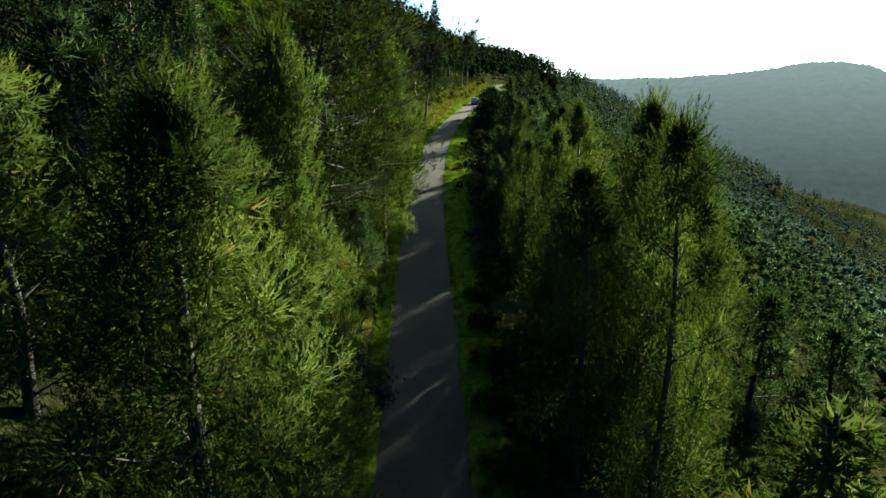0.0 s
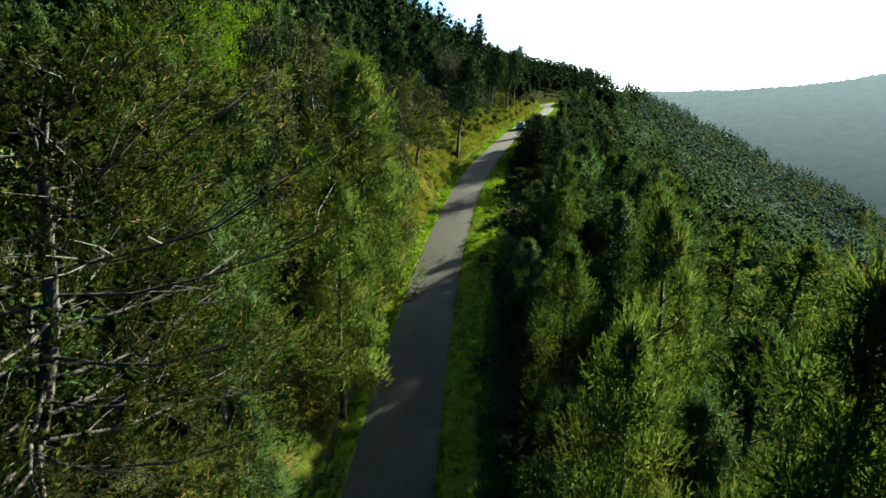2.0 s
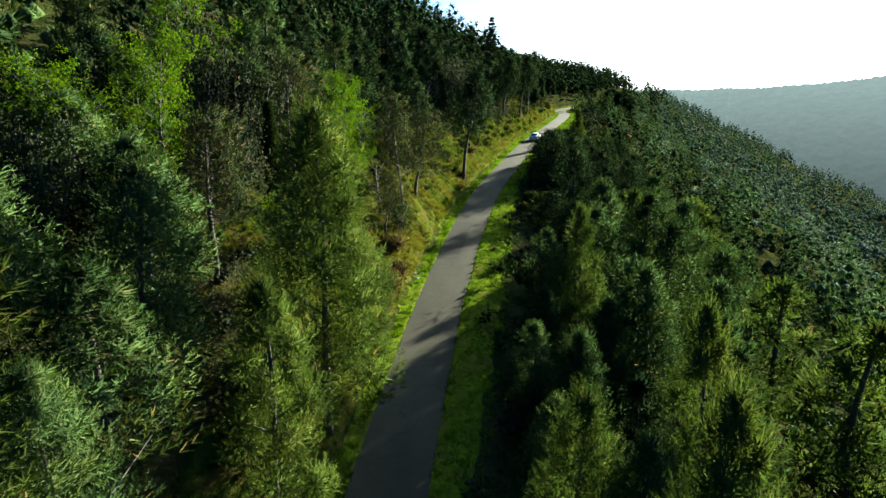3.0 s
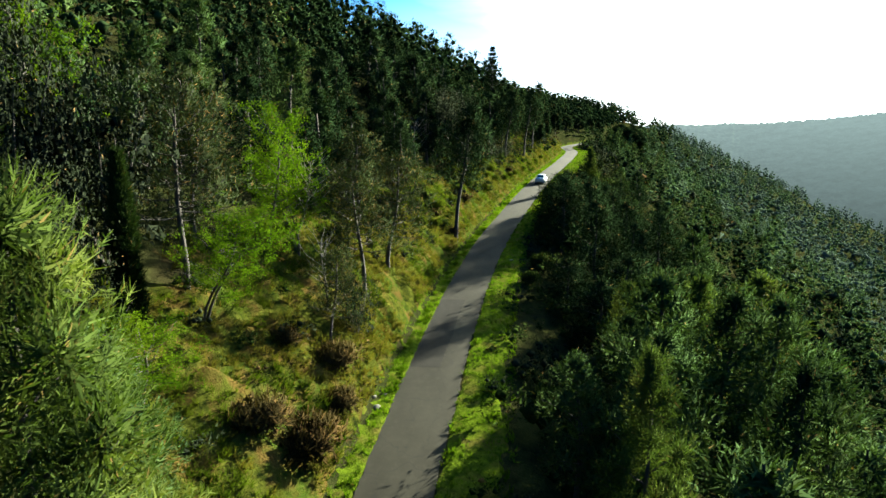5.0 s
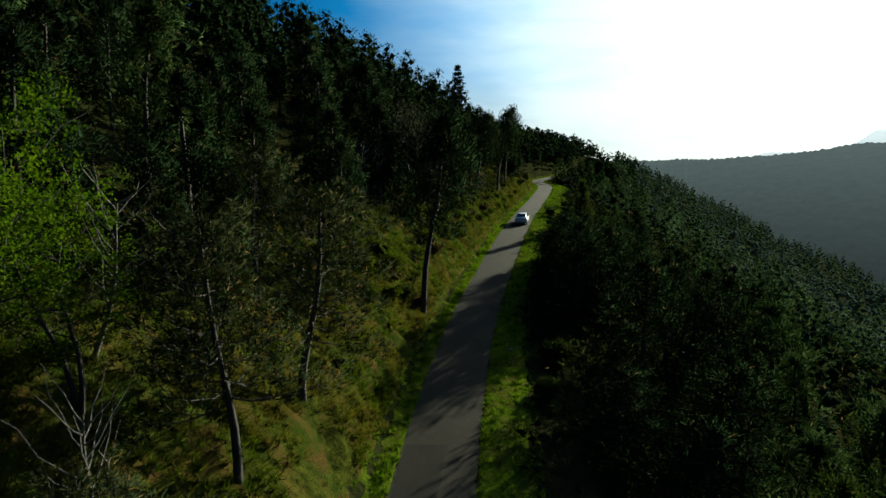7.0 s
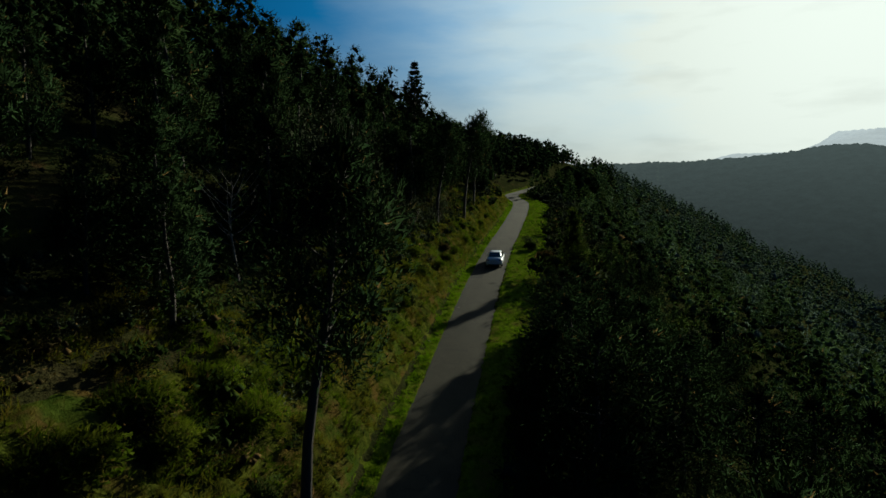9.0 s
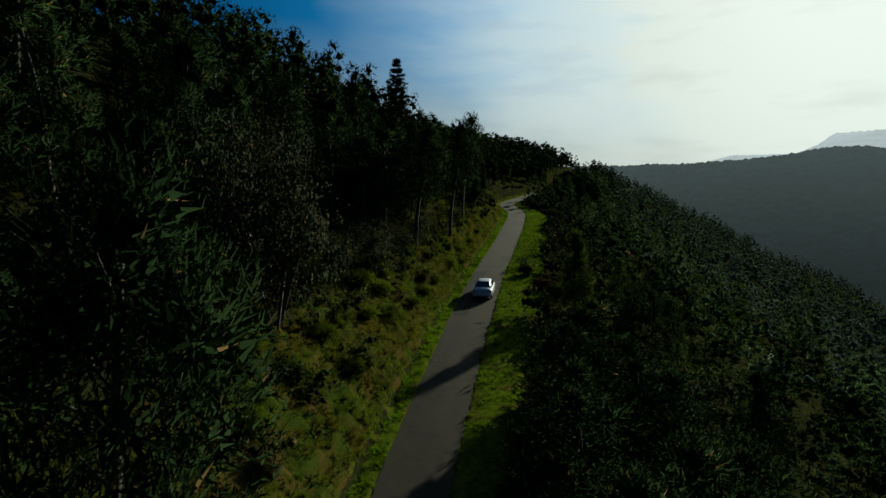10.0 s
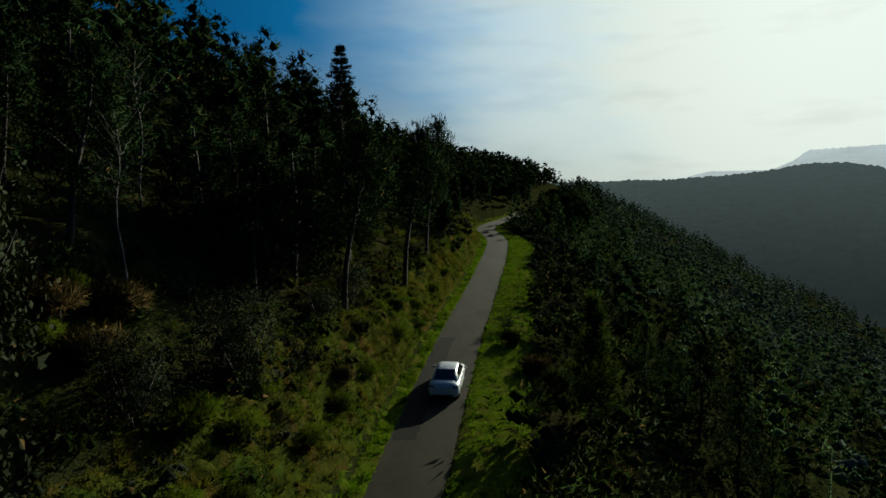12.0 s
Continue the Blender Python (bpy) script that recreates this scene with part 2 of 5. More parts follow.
BARK = bark("pine_bark", (0.018, 0.014, 0.011), (0.05, 0.041, 0.033))
PALE_BARK = bark("pale_bark", (0.05, 0.045, 0.038), (0.15, 0.137, 0.118))
EARTH = ground_material()


def turf_material():
    m, t, b, out = material("turf")
    c = mixed(t, (0.026, 0.044, 0.005), (0.09, 0.13, 0.009), ramp(t, ((0.3, 0.0), (0.65, 1.0)), noise_of(t, 3.2, 5.0, 0.65)).outputs[0])
    c = mixed(t, c, (0.08, 0.065, 0.017), ramp(t, ((0.48, 0.0), (0.66, 0.75)), noise_of(t, 0.8, 4.0)).outputs[0])
    t.links.new(c, b.inputs["Base Color"])
    b.inputs["Roughness"].default_value, b.inputs["Specular IOR Level"].default_value = 1.0, 0.0
    bumped(t, b, noise_of(t, 9.0, 4.0, 0.7), 1.0, 0.12)
    return m


TURF = turf_material()


def sward_material():
    """Coarse grass of the bank: green, yellow-green and ochre drifts."""
    m, t, b, out = material("bank_sward")
    c = mixed(t, (0.012, 0.017, 0.004), (0.066, 0.074, 0.011), ramp(t, ((0.36, 0.0), (0.62, 1.0)), noise_of(t, 2.4, 5.0, 0.65)).outputs[0])
    c = mixed(t, c, (0.034, 0.056, 0.008), ramp(t, ((0.45, 0.0), (0.6, 0.85)), noise_of(t, 0.35, 3.0)).outputs[0])
    c = mixed(t, c, (0.085, 0.052, 0.016), ramp(t, ((0.48, 0.0), (0.64, 0.85)), noise_of(t, 0.7, 4.0, 0.6)).outputs[0])
    t.links.new(c, b.inputs["Base Color"])
    b.inputs["Roughness"].default_value, b.inputs["Specular IOR Level"].default_value = 1.0, 0.0
    bumped(t, b, noise_of(t, 11.0, 4.0, 0.75, (1.0, 1.0, 0.4)), 1.0, 0.15)
    return m


SWARD = sward_material()
ASPHALT = asphalt_material("worn_asphalt", (0.037, 0.0345, 0.0245), 0.0)
PATCH = asphalt_material("patched_asphalt", (0.016, 0.0155, 0.013), 0.13)
OLD_PATCH = asphalt_material("older_patched_asphalt", (0.0235, 0.022, 0.0175), 0.09)
STONE = plain("limestone", (0.14, 0.13, 0.1), 0.9, 0.0, 0.45, 3.0, 0.02)

# ---- the lie of the land ----
LINE = [(-80, 2.2), (-40, 1.0), (0, -0.2), (18, -0.68), (29, -1.0), (40, -1.35), (50, -1.62), (62, -1.75), (74, -1.45), (82, -1.15), (90.6, -0.68), (104, 0.55),
        (112, 1.65), (120, 2.9), (129, 4.25), (137, 5.48), (147, 7.1), (152.6, 8.05), (161, 9.6), (178, 13.0), (190, 15.2), (202, 17.3), (211, 18.6), (219, 18.3),
        (226, 17.8), (233, 19.2), (241, 23.0), (250, 27.0), (300, 44), (350, 60), (450, 92), (600, 140), (5000, 1500)]
RISE = [(-80, -10.0), (-30, -6.6), (0, -4.2), (33, -1.05), (78, 3.0), (134, 8.1), (203, 12.9), (260, 16.5), (400, 24), (600, 24), (5000, 24)]
ROAD_HALF = 1.7


def eased(points, sigma):
    """Values along y, rounded off."""
    ys = np.arange(-80.0, 620.0, 0.5)
    raw = np.interp(ys, [p[0] for p in points], [p[1] for p in points])
    k = np.exp(-0.5 * (np.arange(-30, 31) * 0.5 / sigma) ** 2)
    k /= k.sum()
    return ys, np.convolve(np.pad(raw, 30, mode="reflect", reflect_type="odd"), k, mode="valid")


LINE_Y, LINE_X = eased(LINE, 3.0)
RISE_Y, RISE_Z = eased(RISE, 5.0)


def road_x(y):
    return np.where(np.asarray(y) < 600, np.interp(y, LINE_Y, LINE_X), np.interp(y, [p[0] for p in LINE], [p[1] for p in LINE]))


def road_z(y):
    return np.interp(y, RISE_Y, RISE_Z)


def waves(x, y, size, seed):
    """Gentle unevenness between -1 and 1."""
    r = np.random.RandomState(seed)
    total = np.zeros_like(np.asarray(x, float))
    for i in range(7):
        a, p, f = r.uniform(0, math.tau), r.uniform(0, math.tau), r.uniform(0.6, 1.9) * math.tau / size
        total = total + np.sin(f * (np.cos(a) * x + np.sin(a) * y) + p)
    return total / 4.0


VERGE_R = [(-80, 1.2), (40, 1.2), (66, 2.6), (88, 2.0), (110, 1.6), (124, 2.2), (134, 3.6), (160, 3.4), (190, 3.0), (205, 3.5), (220, 2.2), (5000, 2.0)]


def smooth(v, a, b):
    s = np.clip((v - a) / (b - a), 0, 1)
    return s * s * (3 - 2 * s)


def land(x, y):
    """Height of the ground: a bank and a wooded slope above the road, a verge and a long slope below it."""
    x, y = np.asarray(x, float), np.asarray(y, float)
    u = x - road_x(y)
    left = np.interp(-u, [0, 1.7, 2.6, 3.3, 4.2, 5.2, 6.2, 8.0, 12.0, 16.0, 40.0, 90.0, 160.0, 400.0, 3000.0], [0, 0.0, 0.14, 0.95, 2.1, 3.1, 3.9, 5.2, 8.0, 10.8, 24.0, 46.0, 72.0, 105.0, 105.0])
    left = left * np.interp(y, [185, 230, 270, 340], [1.0, 0.78, 0.52, 0.36])
    w = np.interp(y, [p[0] for p in VERGE_R], [p[1] for p in VERGE_R])
    d = np.maximum(u - ROAD_HALF - w, 0)
    right = -0.06 * np.clip(u - ROAD_HALF, 0, w) - np.interp(d, [0, 3.0, 8.0, 20.0, 60.0, 180.0, 330.0, 3000.0], [0, 0.7, 3.2, 9.6, 29.5, 88.0, 125.0, 125.0])
    h = np.where(u < 0, left, right)
    off = np.maximum(np.maximum(-u - 2.6, d), 0)
    h = h + waves(x, y, 5.0, 3) * 0.28 * smooth(off, 0.3, 5) + waves(x, y, 22.0, 4) * 1.1 * smooth(off, 4, 25) + waves(x, y, 90.0, 5) * 4.0 * smooth(off, 25, 90)
    h = h - 0.05 * smooth(-np.abs(u), -ROAD_HALF - 0.15, -ROAD_HALF + 0.1)
    full = road_z(y) + h
    return full + (-95.0 - full) * smooth(y, 430, 760)


def part(name, mesh, mat, parent, label=""):
    ob = new(name, mesh)
    if mat:
        mesh.materials.append(mat) if not mesh.materials else None
    ob.parent = parent
    if label:
        ob["label"] = label
    return ob


def mesh_of(name, verts, faces, mat=None, smooth_faces=False, normals=None):
    """A mesh from arrays: verts n x 3, faces m x 3 or m x 4 (or a list of such arrays)."""
    me = bpy.data.meshes.new(name)
    verts = np.asarray(verts, np.float32)
    blocks = faces if isinstance(faces, list) else [faces]
    loops = np.concatenate([np.asarray(f, np.int32).ravel() for f in blocks])
    sizes = np.concatenate([np.full(len(f), f.shape[1], np.int32) for f in blocks])
    me.vertices.add(len(verts))
    me.vertices.foreach_set("co", verts.ravel())
    me.loops.add(len(loops))
    me.loops.foreach_set("vertex_index", loops)
    me.polygons.add(len(sizes))
    me.polygons.foreach_set("loop_start", np.concatenate(([0], np.cumsum(sizes)[:-1])).astype(np.int32))
    me.update(calc_edges=True)
    me.polygons.foreach_set("use_smooth", np.full(len(sizes), smooth_faces or normals is not None))
    if normals is not None:
        me.normals_split_custom_set_from_vertices(np.asarray(normals, np.float32))
    if mat:
        me.materials.append(mat)
    return me


def grid_faces(rows, cols):
    i = np.arange((rows - 1) * cols).reshape(rows - 1, cols)[:, :-1].ravel()
    return np.stack([i, i + 1, i + cols + 1, i + cols], 1)


def spread(stops):
    return np.unique(np.concatenate([np.arange(a, b, s) for a, b, s in stops]))


def build_ground():
    us = spread([(-2600, -400, 200), (-400, -120, 20), (-120, -40, 5), (-40, -12, 1.5), (-12, 9, 0.6), (9, 40, 1.8), (40, 130, 5), (130, 420, 20), (420, 3200, 250)])
    ys = spread([(-1500, -60, 160), (-60, -8, 6), (-8, 230, 1.25), (230, 330, 3), (330, 760, 12), (760, 3600, 300)])
    y, u = np.meshgrid(ys, us, indexing="ij")
    x = road_x(y) + u
    back = y < -80
    x = np.where(back, 2.2 + u, x)
    z = land(x, np.maximum(y, -80))
    me = mesh_of("ground", np.stack([x, y, z], -1).reshape(-1, 3), grid_faces(len(ys), len(us)), EARTH, True)
    tagged(new("ground", me), "steep hillside of grass, earth and scrub", "ground", kind="structure")


def strip(name, y0, y1, a, b, lift, mat, ragged, seed, step=0.35, cols=6, edge=0.09):
    """A strip of road surface between the offsets a and b from the centre line."""
    r = np.random.RandomState(seed)
    ys = np.arange(y0, y1, step)
    rough = np.convolve(r.normal(0, 1, len(ys) + 8), np.ones(9) / 9, "valid") * ragged
    rough2 = np.convolve(r.normal(0, 1, len(ys) + 8), np.ones(9) / 9, "valid") * ragged
    lo, hi = a + rough + r.normal(0, ragged * 0.35, len(ys)), b + rough2 + r.normal(0, ragged * 0.35, len(ys))
    f = np.linspace(0, 1, cols)
    u = lo[:, None] + (hi - lo)[:, None] * f[None]
    x, y = road_x(ys)[:, None] + u, np.repeat(ys[:, None], cols, 1)
    z = road_z(y) + lift + 0.03 * (1 - (u / ROAD_HALF) ** 2)
    top = np.stack([x, y, z], -1).reshape(-1, 3)
    n, k = len(top), len(ys)
    left = np.stack([x[:, 0] - edge * 0.2, ys, z[:, 0] - edge], -1)
    right = np.stack([x[:, -1] + edge * 0.2, ys, z[:, -1] - edge], -1)
    verts = np.concatenate([top, left, right])
    i = np.arange(k - 1)
    side_l = np.stack([n + i, i * cols, (i + 1) * cols, n + i + 1], 1)
    side_r = np.stack([i * cols + cols - 1, n + k + i, n + k + i + 1, (i + 1) * cols + cols - 1], 1)
    return mesh_of(name, verts, [grid_faces(k, cols), side_l, side_r], mat)


def build_road():
    road = tagged(new("road", strip("road", -70, 262, -ROAD_HALF, ROAD_HALF, 0.02, ASPHALT, 0.10, 5)), "narrow worn grey asphalt lane with ragged edges", "road", kind="structure")
    for at, (y0, y1, a, b, mat) in enumerate(((141.2, 158.0, -1.6, -0.3, PATCH), (74.3, 86.5, -1.55, 0.25, OLD_PATCH))):
        part("repair_patch", strip("repair_patch", y0, y1, a, b, 0.0245, mat, 0.1, 40 + at, 0.3, 6, 0.006), None, road, "darker asphalt repair patch")


def build_verge(name, label, side):
    """Turf between the road and the slope, lumpy, on one side of the road."""
    ys = np.arange(-10, 260, 0.5)
    w = np.interp(ys, [p[0] for p in VERGE_R], [p[1] for p in VERGE_R]) + 0.6 if side > 0 else np.full(len(ys), 1.4)
    w = w + 0.3 * waves(ys, ys * 0, 3.1, 12) + 0.25 * waves(ys, ys * 0, 9.0, 13)
    f = np.linspace(0, 1, 9)
    u = side * (ROAD_HALF - 0.14 + w[:, None] * f[None])
    x, y = road_x(ys)[:, None] + u, np.repeat(ys[:, None], len(f), 1)
    lift = 0.06 + 0.10 * waves(x, y, 1.3, 14) * np.minimum(1, f * 4)[None]
    z = land(x, y) + np.where(f[None] > 0.95, -0.12, np.where(f[None] < 0.01, -0.03, np.maximum(lift, 0.012)))
    tagged(new(name, mesh_of(name, np.stack([x, y, z], -1).reshape(-1, 3), grid_faces(len(ys), len(f)) if side > 0 else grid_faces(len(ys), len(f))[:, ::-1], TURF, True)), label, "verge", kind="structure")


build_ground()
build_road()
build_verge("verge_right", "bright green turf verge along the lane", 1)
build_verge("verge_left", "green turf verge below the bank", -1)


def tussocky(x, y):
    """Rounded lumps of coarse grass, 0 to 1."""
    a = np.abs(np.sin(x * 2.3 + 1.1 * waves(x, y, 3.5, 61)) * np.sin(y * 1.9 + 1.3 * waves(x, y, 4.0, 62)))
    return np.sqrt(a) * (0.6 + 0.4 * waves(x, y, 7.0, 63))


def bank_width(y):
    return np.interp(y, [20, 50, 58, 95, 106, 140, 175, 235], [2.2, 4.0, 9.5, 9.0, 6.5, 5.0, 3.2, 2.6])


def build_bank():
    """The grassy face of the bank above the road, thrown up in tussocks."""
    ys = np.arange(20, 235, 0.34)
    f = np.linspace(0, 1, 30)
    w = bank_width(ys) + 0.6 * waves(ys, ys * 0, 5.0, 64)
    u = -2.55 - w[:, None] * f[None]
    x, y = road_x(ys)[:, None] + u, np.repeat(ys[:, None], len(f), 1)
    edge = np.minimum(1, np.minimum(f / 0.08, (1 - f) / 0.12))[None]
    z = land(x, y) - 0.1 + edge * (0.1 + 0.8 * tussocky(x, y))
    tagged(new("verge_bank", mesh_of("verge_bank", np.stack([x, y, z], -1).reshape(-1, 3), grid_faces(len(ys), len(f))[:, ::-1], SWARD, True)), "lumpy bank of coarse green and ochre tussock grass", "bank", kind="structure")


build_bank()

# ---- plants: builders ----


def unit(v):
    return v / np.maximum(np.linalg.norm(v, axis=-1, keepdims=True), 1e-6)


def blades(r, at, axis, k, length, width, fan, shoot=0.0):
    """k narrow pointed blades at each point, fanned about its axis."""
    n = len(at)
    a = np.repeat(unit(axis), k, 0)
    p = np.repeat(at, k, 0) + a * r.uniform(0, 1, (n * k, 1)) * shoot
    d = unit(a + fan * r.normal(0, 1, (n * k, 3)))
    side = unit(np.cross(d, r.normal(0, 1, (n * k, 3))))
    w = width * r.uniform(0.7, 1.25, (n * k, 1))
    tip = p + d * length * r.uniform(0.65, 1.25, (n * k, 1))
    v = np.stack([p - side * w / 2, p + side * w / 2, tip], 1).reshape(-1, 3)
    return v, np.arange(len(v)).reshape(-1, 3)


def leaves(r, at, axis, k, size, scatter):
    """k small rhombic leaves about each point."""
    n = len(at)
    p = np.repeat(at, k, 0) + r.normal(0, scatter, (n * k, 3))
    d = unit(np.repeat(unit(axis), k, 0) * 0.6 + r.normal(0, 0.8, (n * k, 3)))
    side = unit(np.cross(d, r.normal(0, 1, (n * k, 3))))
    s = size * r.uniform(0.6, 1.3, (n * k, 1))
    v = np.stack([p, p + d * s * 0.5 + side * s * 0.33, p + d * s, p + d * s * 0.5 - side * s * 0.33], 1).reshape(-1, 3)
    return v, np.arange(len(v)).reshape(-1, 4)


def cores(r, centre, rx, rz):
    """A small ragged eight-sided lump at each centre: the dense heart of a puff of foliage."""
    n = len(centre)
    base = np.array([[1, 0, 0], [0, 1, 0], [-1, 0, 0], [0, -1, 0], [0, 0, 1], [0, 0, -1.0]])
    v = base[None] * np.stack([rx, rx, rz], 1)[:, None] * r.uniform(0.7, 1.25, (n, 6, 1)) + r.normal(0, 0.12, (n, 6, 3)) * rx[:, None, None]
    a = r.uniform(0, math.tau, n)
    c, s = np.cos(a)[:, None], np.sin(a)[:, None]
    v = np.stack([v[..., 0] * c - v[..., 1] * s, v[..., 0] * s + v[..., 1] * c, v[..., 2]], -1)
    f = np.array([[0, 1, 4], [1, 2, 4], [2, 3, 4], [3, 0, 4], [1, 0, 5], [2, 1, 5], [3, 2, 5], [0, 3, 5]])
    return (v + centre[:, None]).reshape(-1, 3), (f[None] + np.arange(n)[:, None, None] * 6).reshape(-1, 3), unit(v).reshape(-1, 3)


def shards(r, centre, size, n, slim=0.5):
    """n ragged dark scales about each centre: the dense heart of a puff of needles."""
    m = len(centre)
    s = np.repeat(size, n)[:, None]
    p = np.repeat(centre, n, 0) + r.normal(0, 0.33, (m * n, 3)) * s * np.array([[1, 1, 0.7]])
    d, e = unit(r.normal(0, 1, (m * n, 3))), r.normal(0, 1, (m * n, 3))
    side = unit(np.cross(d, e)) * s * slim * 0.5
    d = d * s * r.uniform(0.6, 1.1, (m * n, 1))
    v = np.stack([p - d * 0.5 - side, p - d * 0.5 + side, p + d * 0.5], 1).reshape(-1, 3)
    return v, np.arange(len(v)).reshape(-1, 3)


def puffed(r, v, outward, stray=0.25):
    """Foliage shaded as soft puffs: each loose triangle faces outwards, with an outward normal."""
    t = v.reshape(-1, 3, 3).copy()
    o = unit(outward + stray * r.normal(0, 1, outward.shape))
    g = np.cross(t[:, 1] - t[:, 0], t[:, 2] - t[:, 0])
    turn = (g * o).sum(1) < 0
    t[turn] = t[turn][:, [0, 2, 1]]
    return t.reshape(-1, 3), np.repeat(o, 3, 0)


def tube(points, radii, sides=6):
    """A tapered tube along points."""
    points, radii = np.asarray(points, float), np.asarray(radii, float)
    t = unit(np.gradient(points, axis=0))
    ref = np.where(np.abs(t[:, 2:3]) > 0.9, np.array([[1.0, 0, 0]]), np.array([[0, 0, 1.0]]))
    a = unit(np.cross(t, ref))
    b = np.cross(t, a)
    ang = np.arange(sides) * math.tau / sides
    ring = points[:, None] + radii[:, None, None] * (np.cos(ang)[None, :, None] * a[:, None] + np.sin(ang)[None, :, None] * b[:, None])
    n = len(points)
    i, j = np.meshgrid(np.arange(n - 1), np.arange(sides), indexing="ij")
    f = np.stack([i * sides + j, i * sides + (j + 1) % sides, (i + 1) * sides + (j + 1) % sides, (i + 1) * sides + j], -1).reshape(-1, 4)
    return ring.reshape(-1, 3), f


def joined(pieces):
    """Several (verts, faces) blocks with faces of one size as one block."""
    vs, fs, n = [], [], 0
    for v, f in pieces:
        vs.append(v)
        fs.append(f + n)
        n += len(v)
    return np.concatenate(vs), np.concatenate(fs)


def pine_shape(seed, h, radius, bare, boughs, clumps, tufts, k, length, width, style, lean=(0.0, 0.0), trunk=0.16, limb_sides=4, puff=0.42, heart=0.62, brush=1.0, fill=1, scale=0.2, taper=0.7, twigs=False, upright=0.7, fan=0.55):
    """Trunk, limbs and needle crown of a pine: puffs of needle tufts along the boughs. style: 'young', 'old' (tiered, spreading) or 'thin'."""
    r = np.random.RandomState(seed)
    zs = np.linspace(0, h * 0.97, 9)
    bend = np.stack([lean[0] * (zs / h) ** 1.3 + 0.10 * np.sin(zs * 0.9 + seed), lean[1] * (zs / h) ** 1.3 + 0.10 * np.cos(zs * 0.7 + seed), zs], 1)
    bend[0, :2] = 0
    bend[0, 2] = -0.6
    stem = tube(bend, trunk * (1 - zs / h) ** 0.8 + 0.02, 7)
    limbs, centre, size, outward = [], [], [], []
    for i in range(boughs):
        f = (i + r.uniform(0, 0.9)) / boughs
        z = h * (bare + (0.97 - bare) * f)
        if style == "young":
            reach = radius * (0.18 + 1.0 * (1 - f) ** taper) * min(1.0, 0.6 + f * 2.2)
            up = 0.25 + 1.0 * f
        elif style == "old":
            reach = radius * (0.35 + 0.8 * math.sin(math.pi * min(1, 0.22 + 0.78 * f)))
            up = 0.0 + 0.6 * f
        else:
            reach = radius * (0.35 + 0.8 * (1 - f) ** 0.9)
            up = 0.1 + 0.7 * f
        reach *= r.uniform(0.62, 1.18)
        az = i * 2.39996 + r.uniform(-0.5, 0.5)
        out = np.array([math.cos(az), math.sin(az), 0])
        root = np.array([np.interp(z, zs, bend[:, 0]), np.interp(z, zs, bend[:, 1]), z])
        s = np.linspace(0, 1, 5)[:, None]
        path = root + out * reach * s + np.array([0, 0, 1]) * (up * reach * s ** 1.6 - 0.08 * reach * np.sin(s * math.pi)) + r.normal(0, 0.04 * reach, (5, 3)) * s
        limbs.append(tube(path, np.linspace(max(0.016, trunk * 0.28 * (1 - f * 0.7)), 0.008, 5), limb_sides))
        m = max(2, int(round(clumps * (0.4 + 0.6 * reach / radius) * r.uniform(0.8, 1.2))))
        g = np.linspace({"young": 0.25, "old": 0.3, "thin": 0.42}[style], 1.0, m) + r.normal(0, 0.05, m)
        p = np.stack([np.interp(g, s[:, 0], path[:, c]) for c in range(3)], 1)
        side = np.cross(out, (0, 0, 1))
        p += side[None] * (r.normal(0, 0.24 * reach, (m, 1)) * (0.4 + 0.6 * g[:, None])) + np.array([0, 0, 1]) * r.normal(0.08, 0.09 * reach, (m, 1))
        if twigs:
            q = np.stack([np.interp(np.maximum(g - 0.22, 0.1), s[:, 0], path[:, c]) for c in range(3)], 1)
            for a, e in zip(q, p):
                limbs.append(tube(np.array([a, (a + e) / 2 + r.normal(0, 0.06, 3), e + (e - a) * 0.25]), [0.016, 0.011, 0.004], 3))
        centre.append(p)
        outward.append(np.repeat(out[None], m, 0))
        size.append(puff * r.uniform(0.6, 1.25, m) * (0.75 + 0.25 * reach / radius) * (1.12 - 0.6 * f if style != "old" else 1.0))
    centre, outward, size = np.concatenate(centre), np.concatenate(outward), np.concatenate(size)
    n = len(centre)
    d = unit(r.normal(0, 1, (n * tufts, 3)) + np.repeat(outward, tufts, 0) * 0.45 + np.array([[0, 0, 0.35]]))
    at = np.repeat(centre, tufts, 0) + d * np.repeat(size, tufts)[:, None] * r.uniform(0.45, 1.0, (n * tufts, 1)) * np.array([[1.1, 1.1, 0.72]])
    axis = unit(d * 0.6 + np.repeat(outward, tufts, 0) * 0.4 + np.array([[0, 0, upright if style == "young" else 0.7]]))
    stem_at = np.stack([np.interp(centre[:, 2], zs, bend[:, 0]), np.interp(centre[:, 2], zs, bend[:, 1]), centre[:, 2]], 1)
    inside = np.repeat(stem_at, fill, 0) + np.repeat(centre - stem_at, fill, 0) * r.uniform(0.1, 0.55, (n * fill, 1)) + r.normal(0, 0.12, (n * fill, 3))
    soup = blades(r, at, axis, k, length, width, fan, length * brush)[0]
    hub = np.repeat(np.arange(n), tufts * k)
    mid = soup.reshape(-1, 3, 3).mean(1)
    outward = (mid - centre[hub]) / size[hub][:, None] * 0.75 + (centre - stem_at)[hub] / radius * 0.9 + np.array([[0, 0, 0.35]])
    soup, normals = puffed(r, soup, outward)
    wide = np.concatenate([size * heart, np.full(n * fill, scale)]) if heart else np.full(n * fill, scale)
    v, f, nv = cores(r, np.concatenate([centre, inside]) if heart else inside, wide, wide * 0.75)
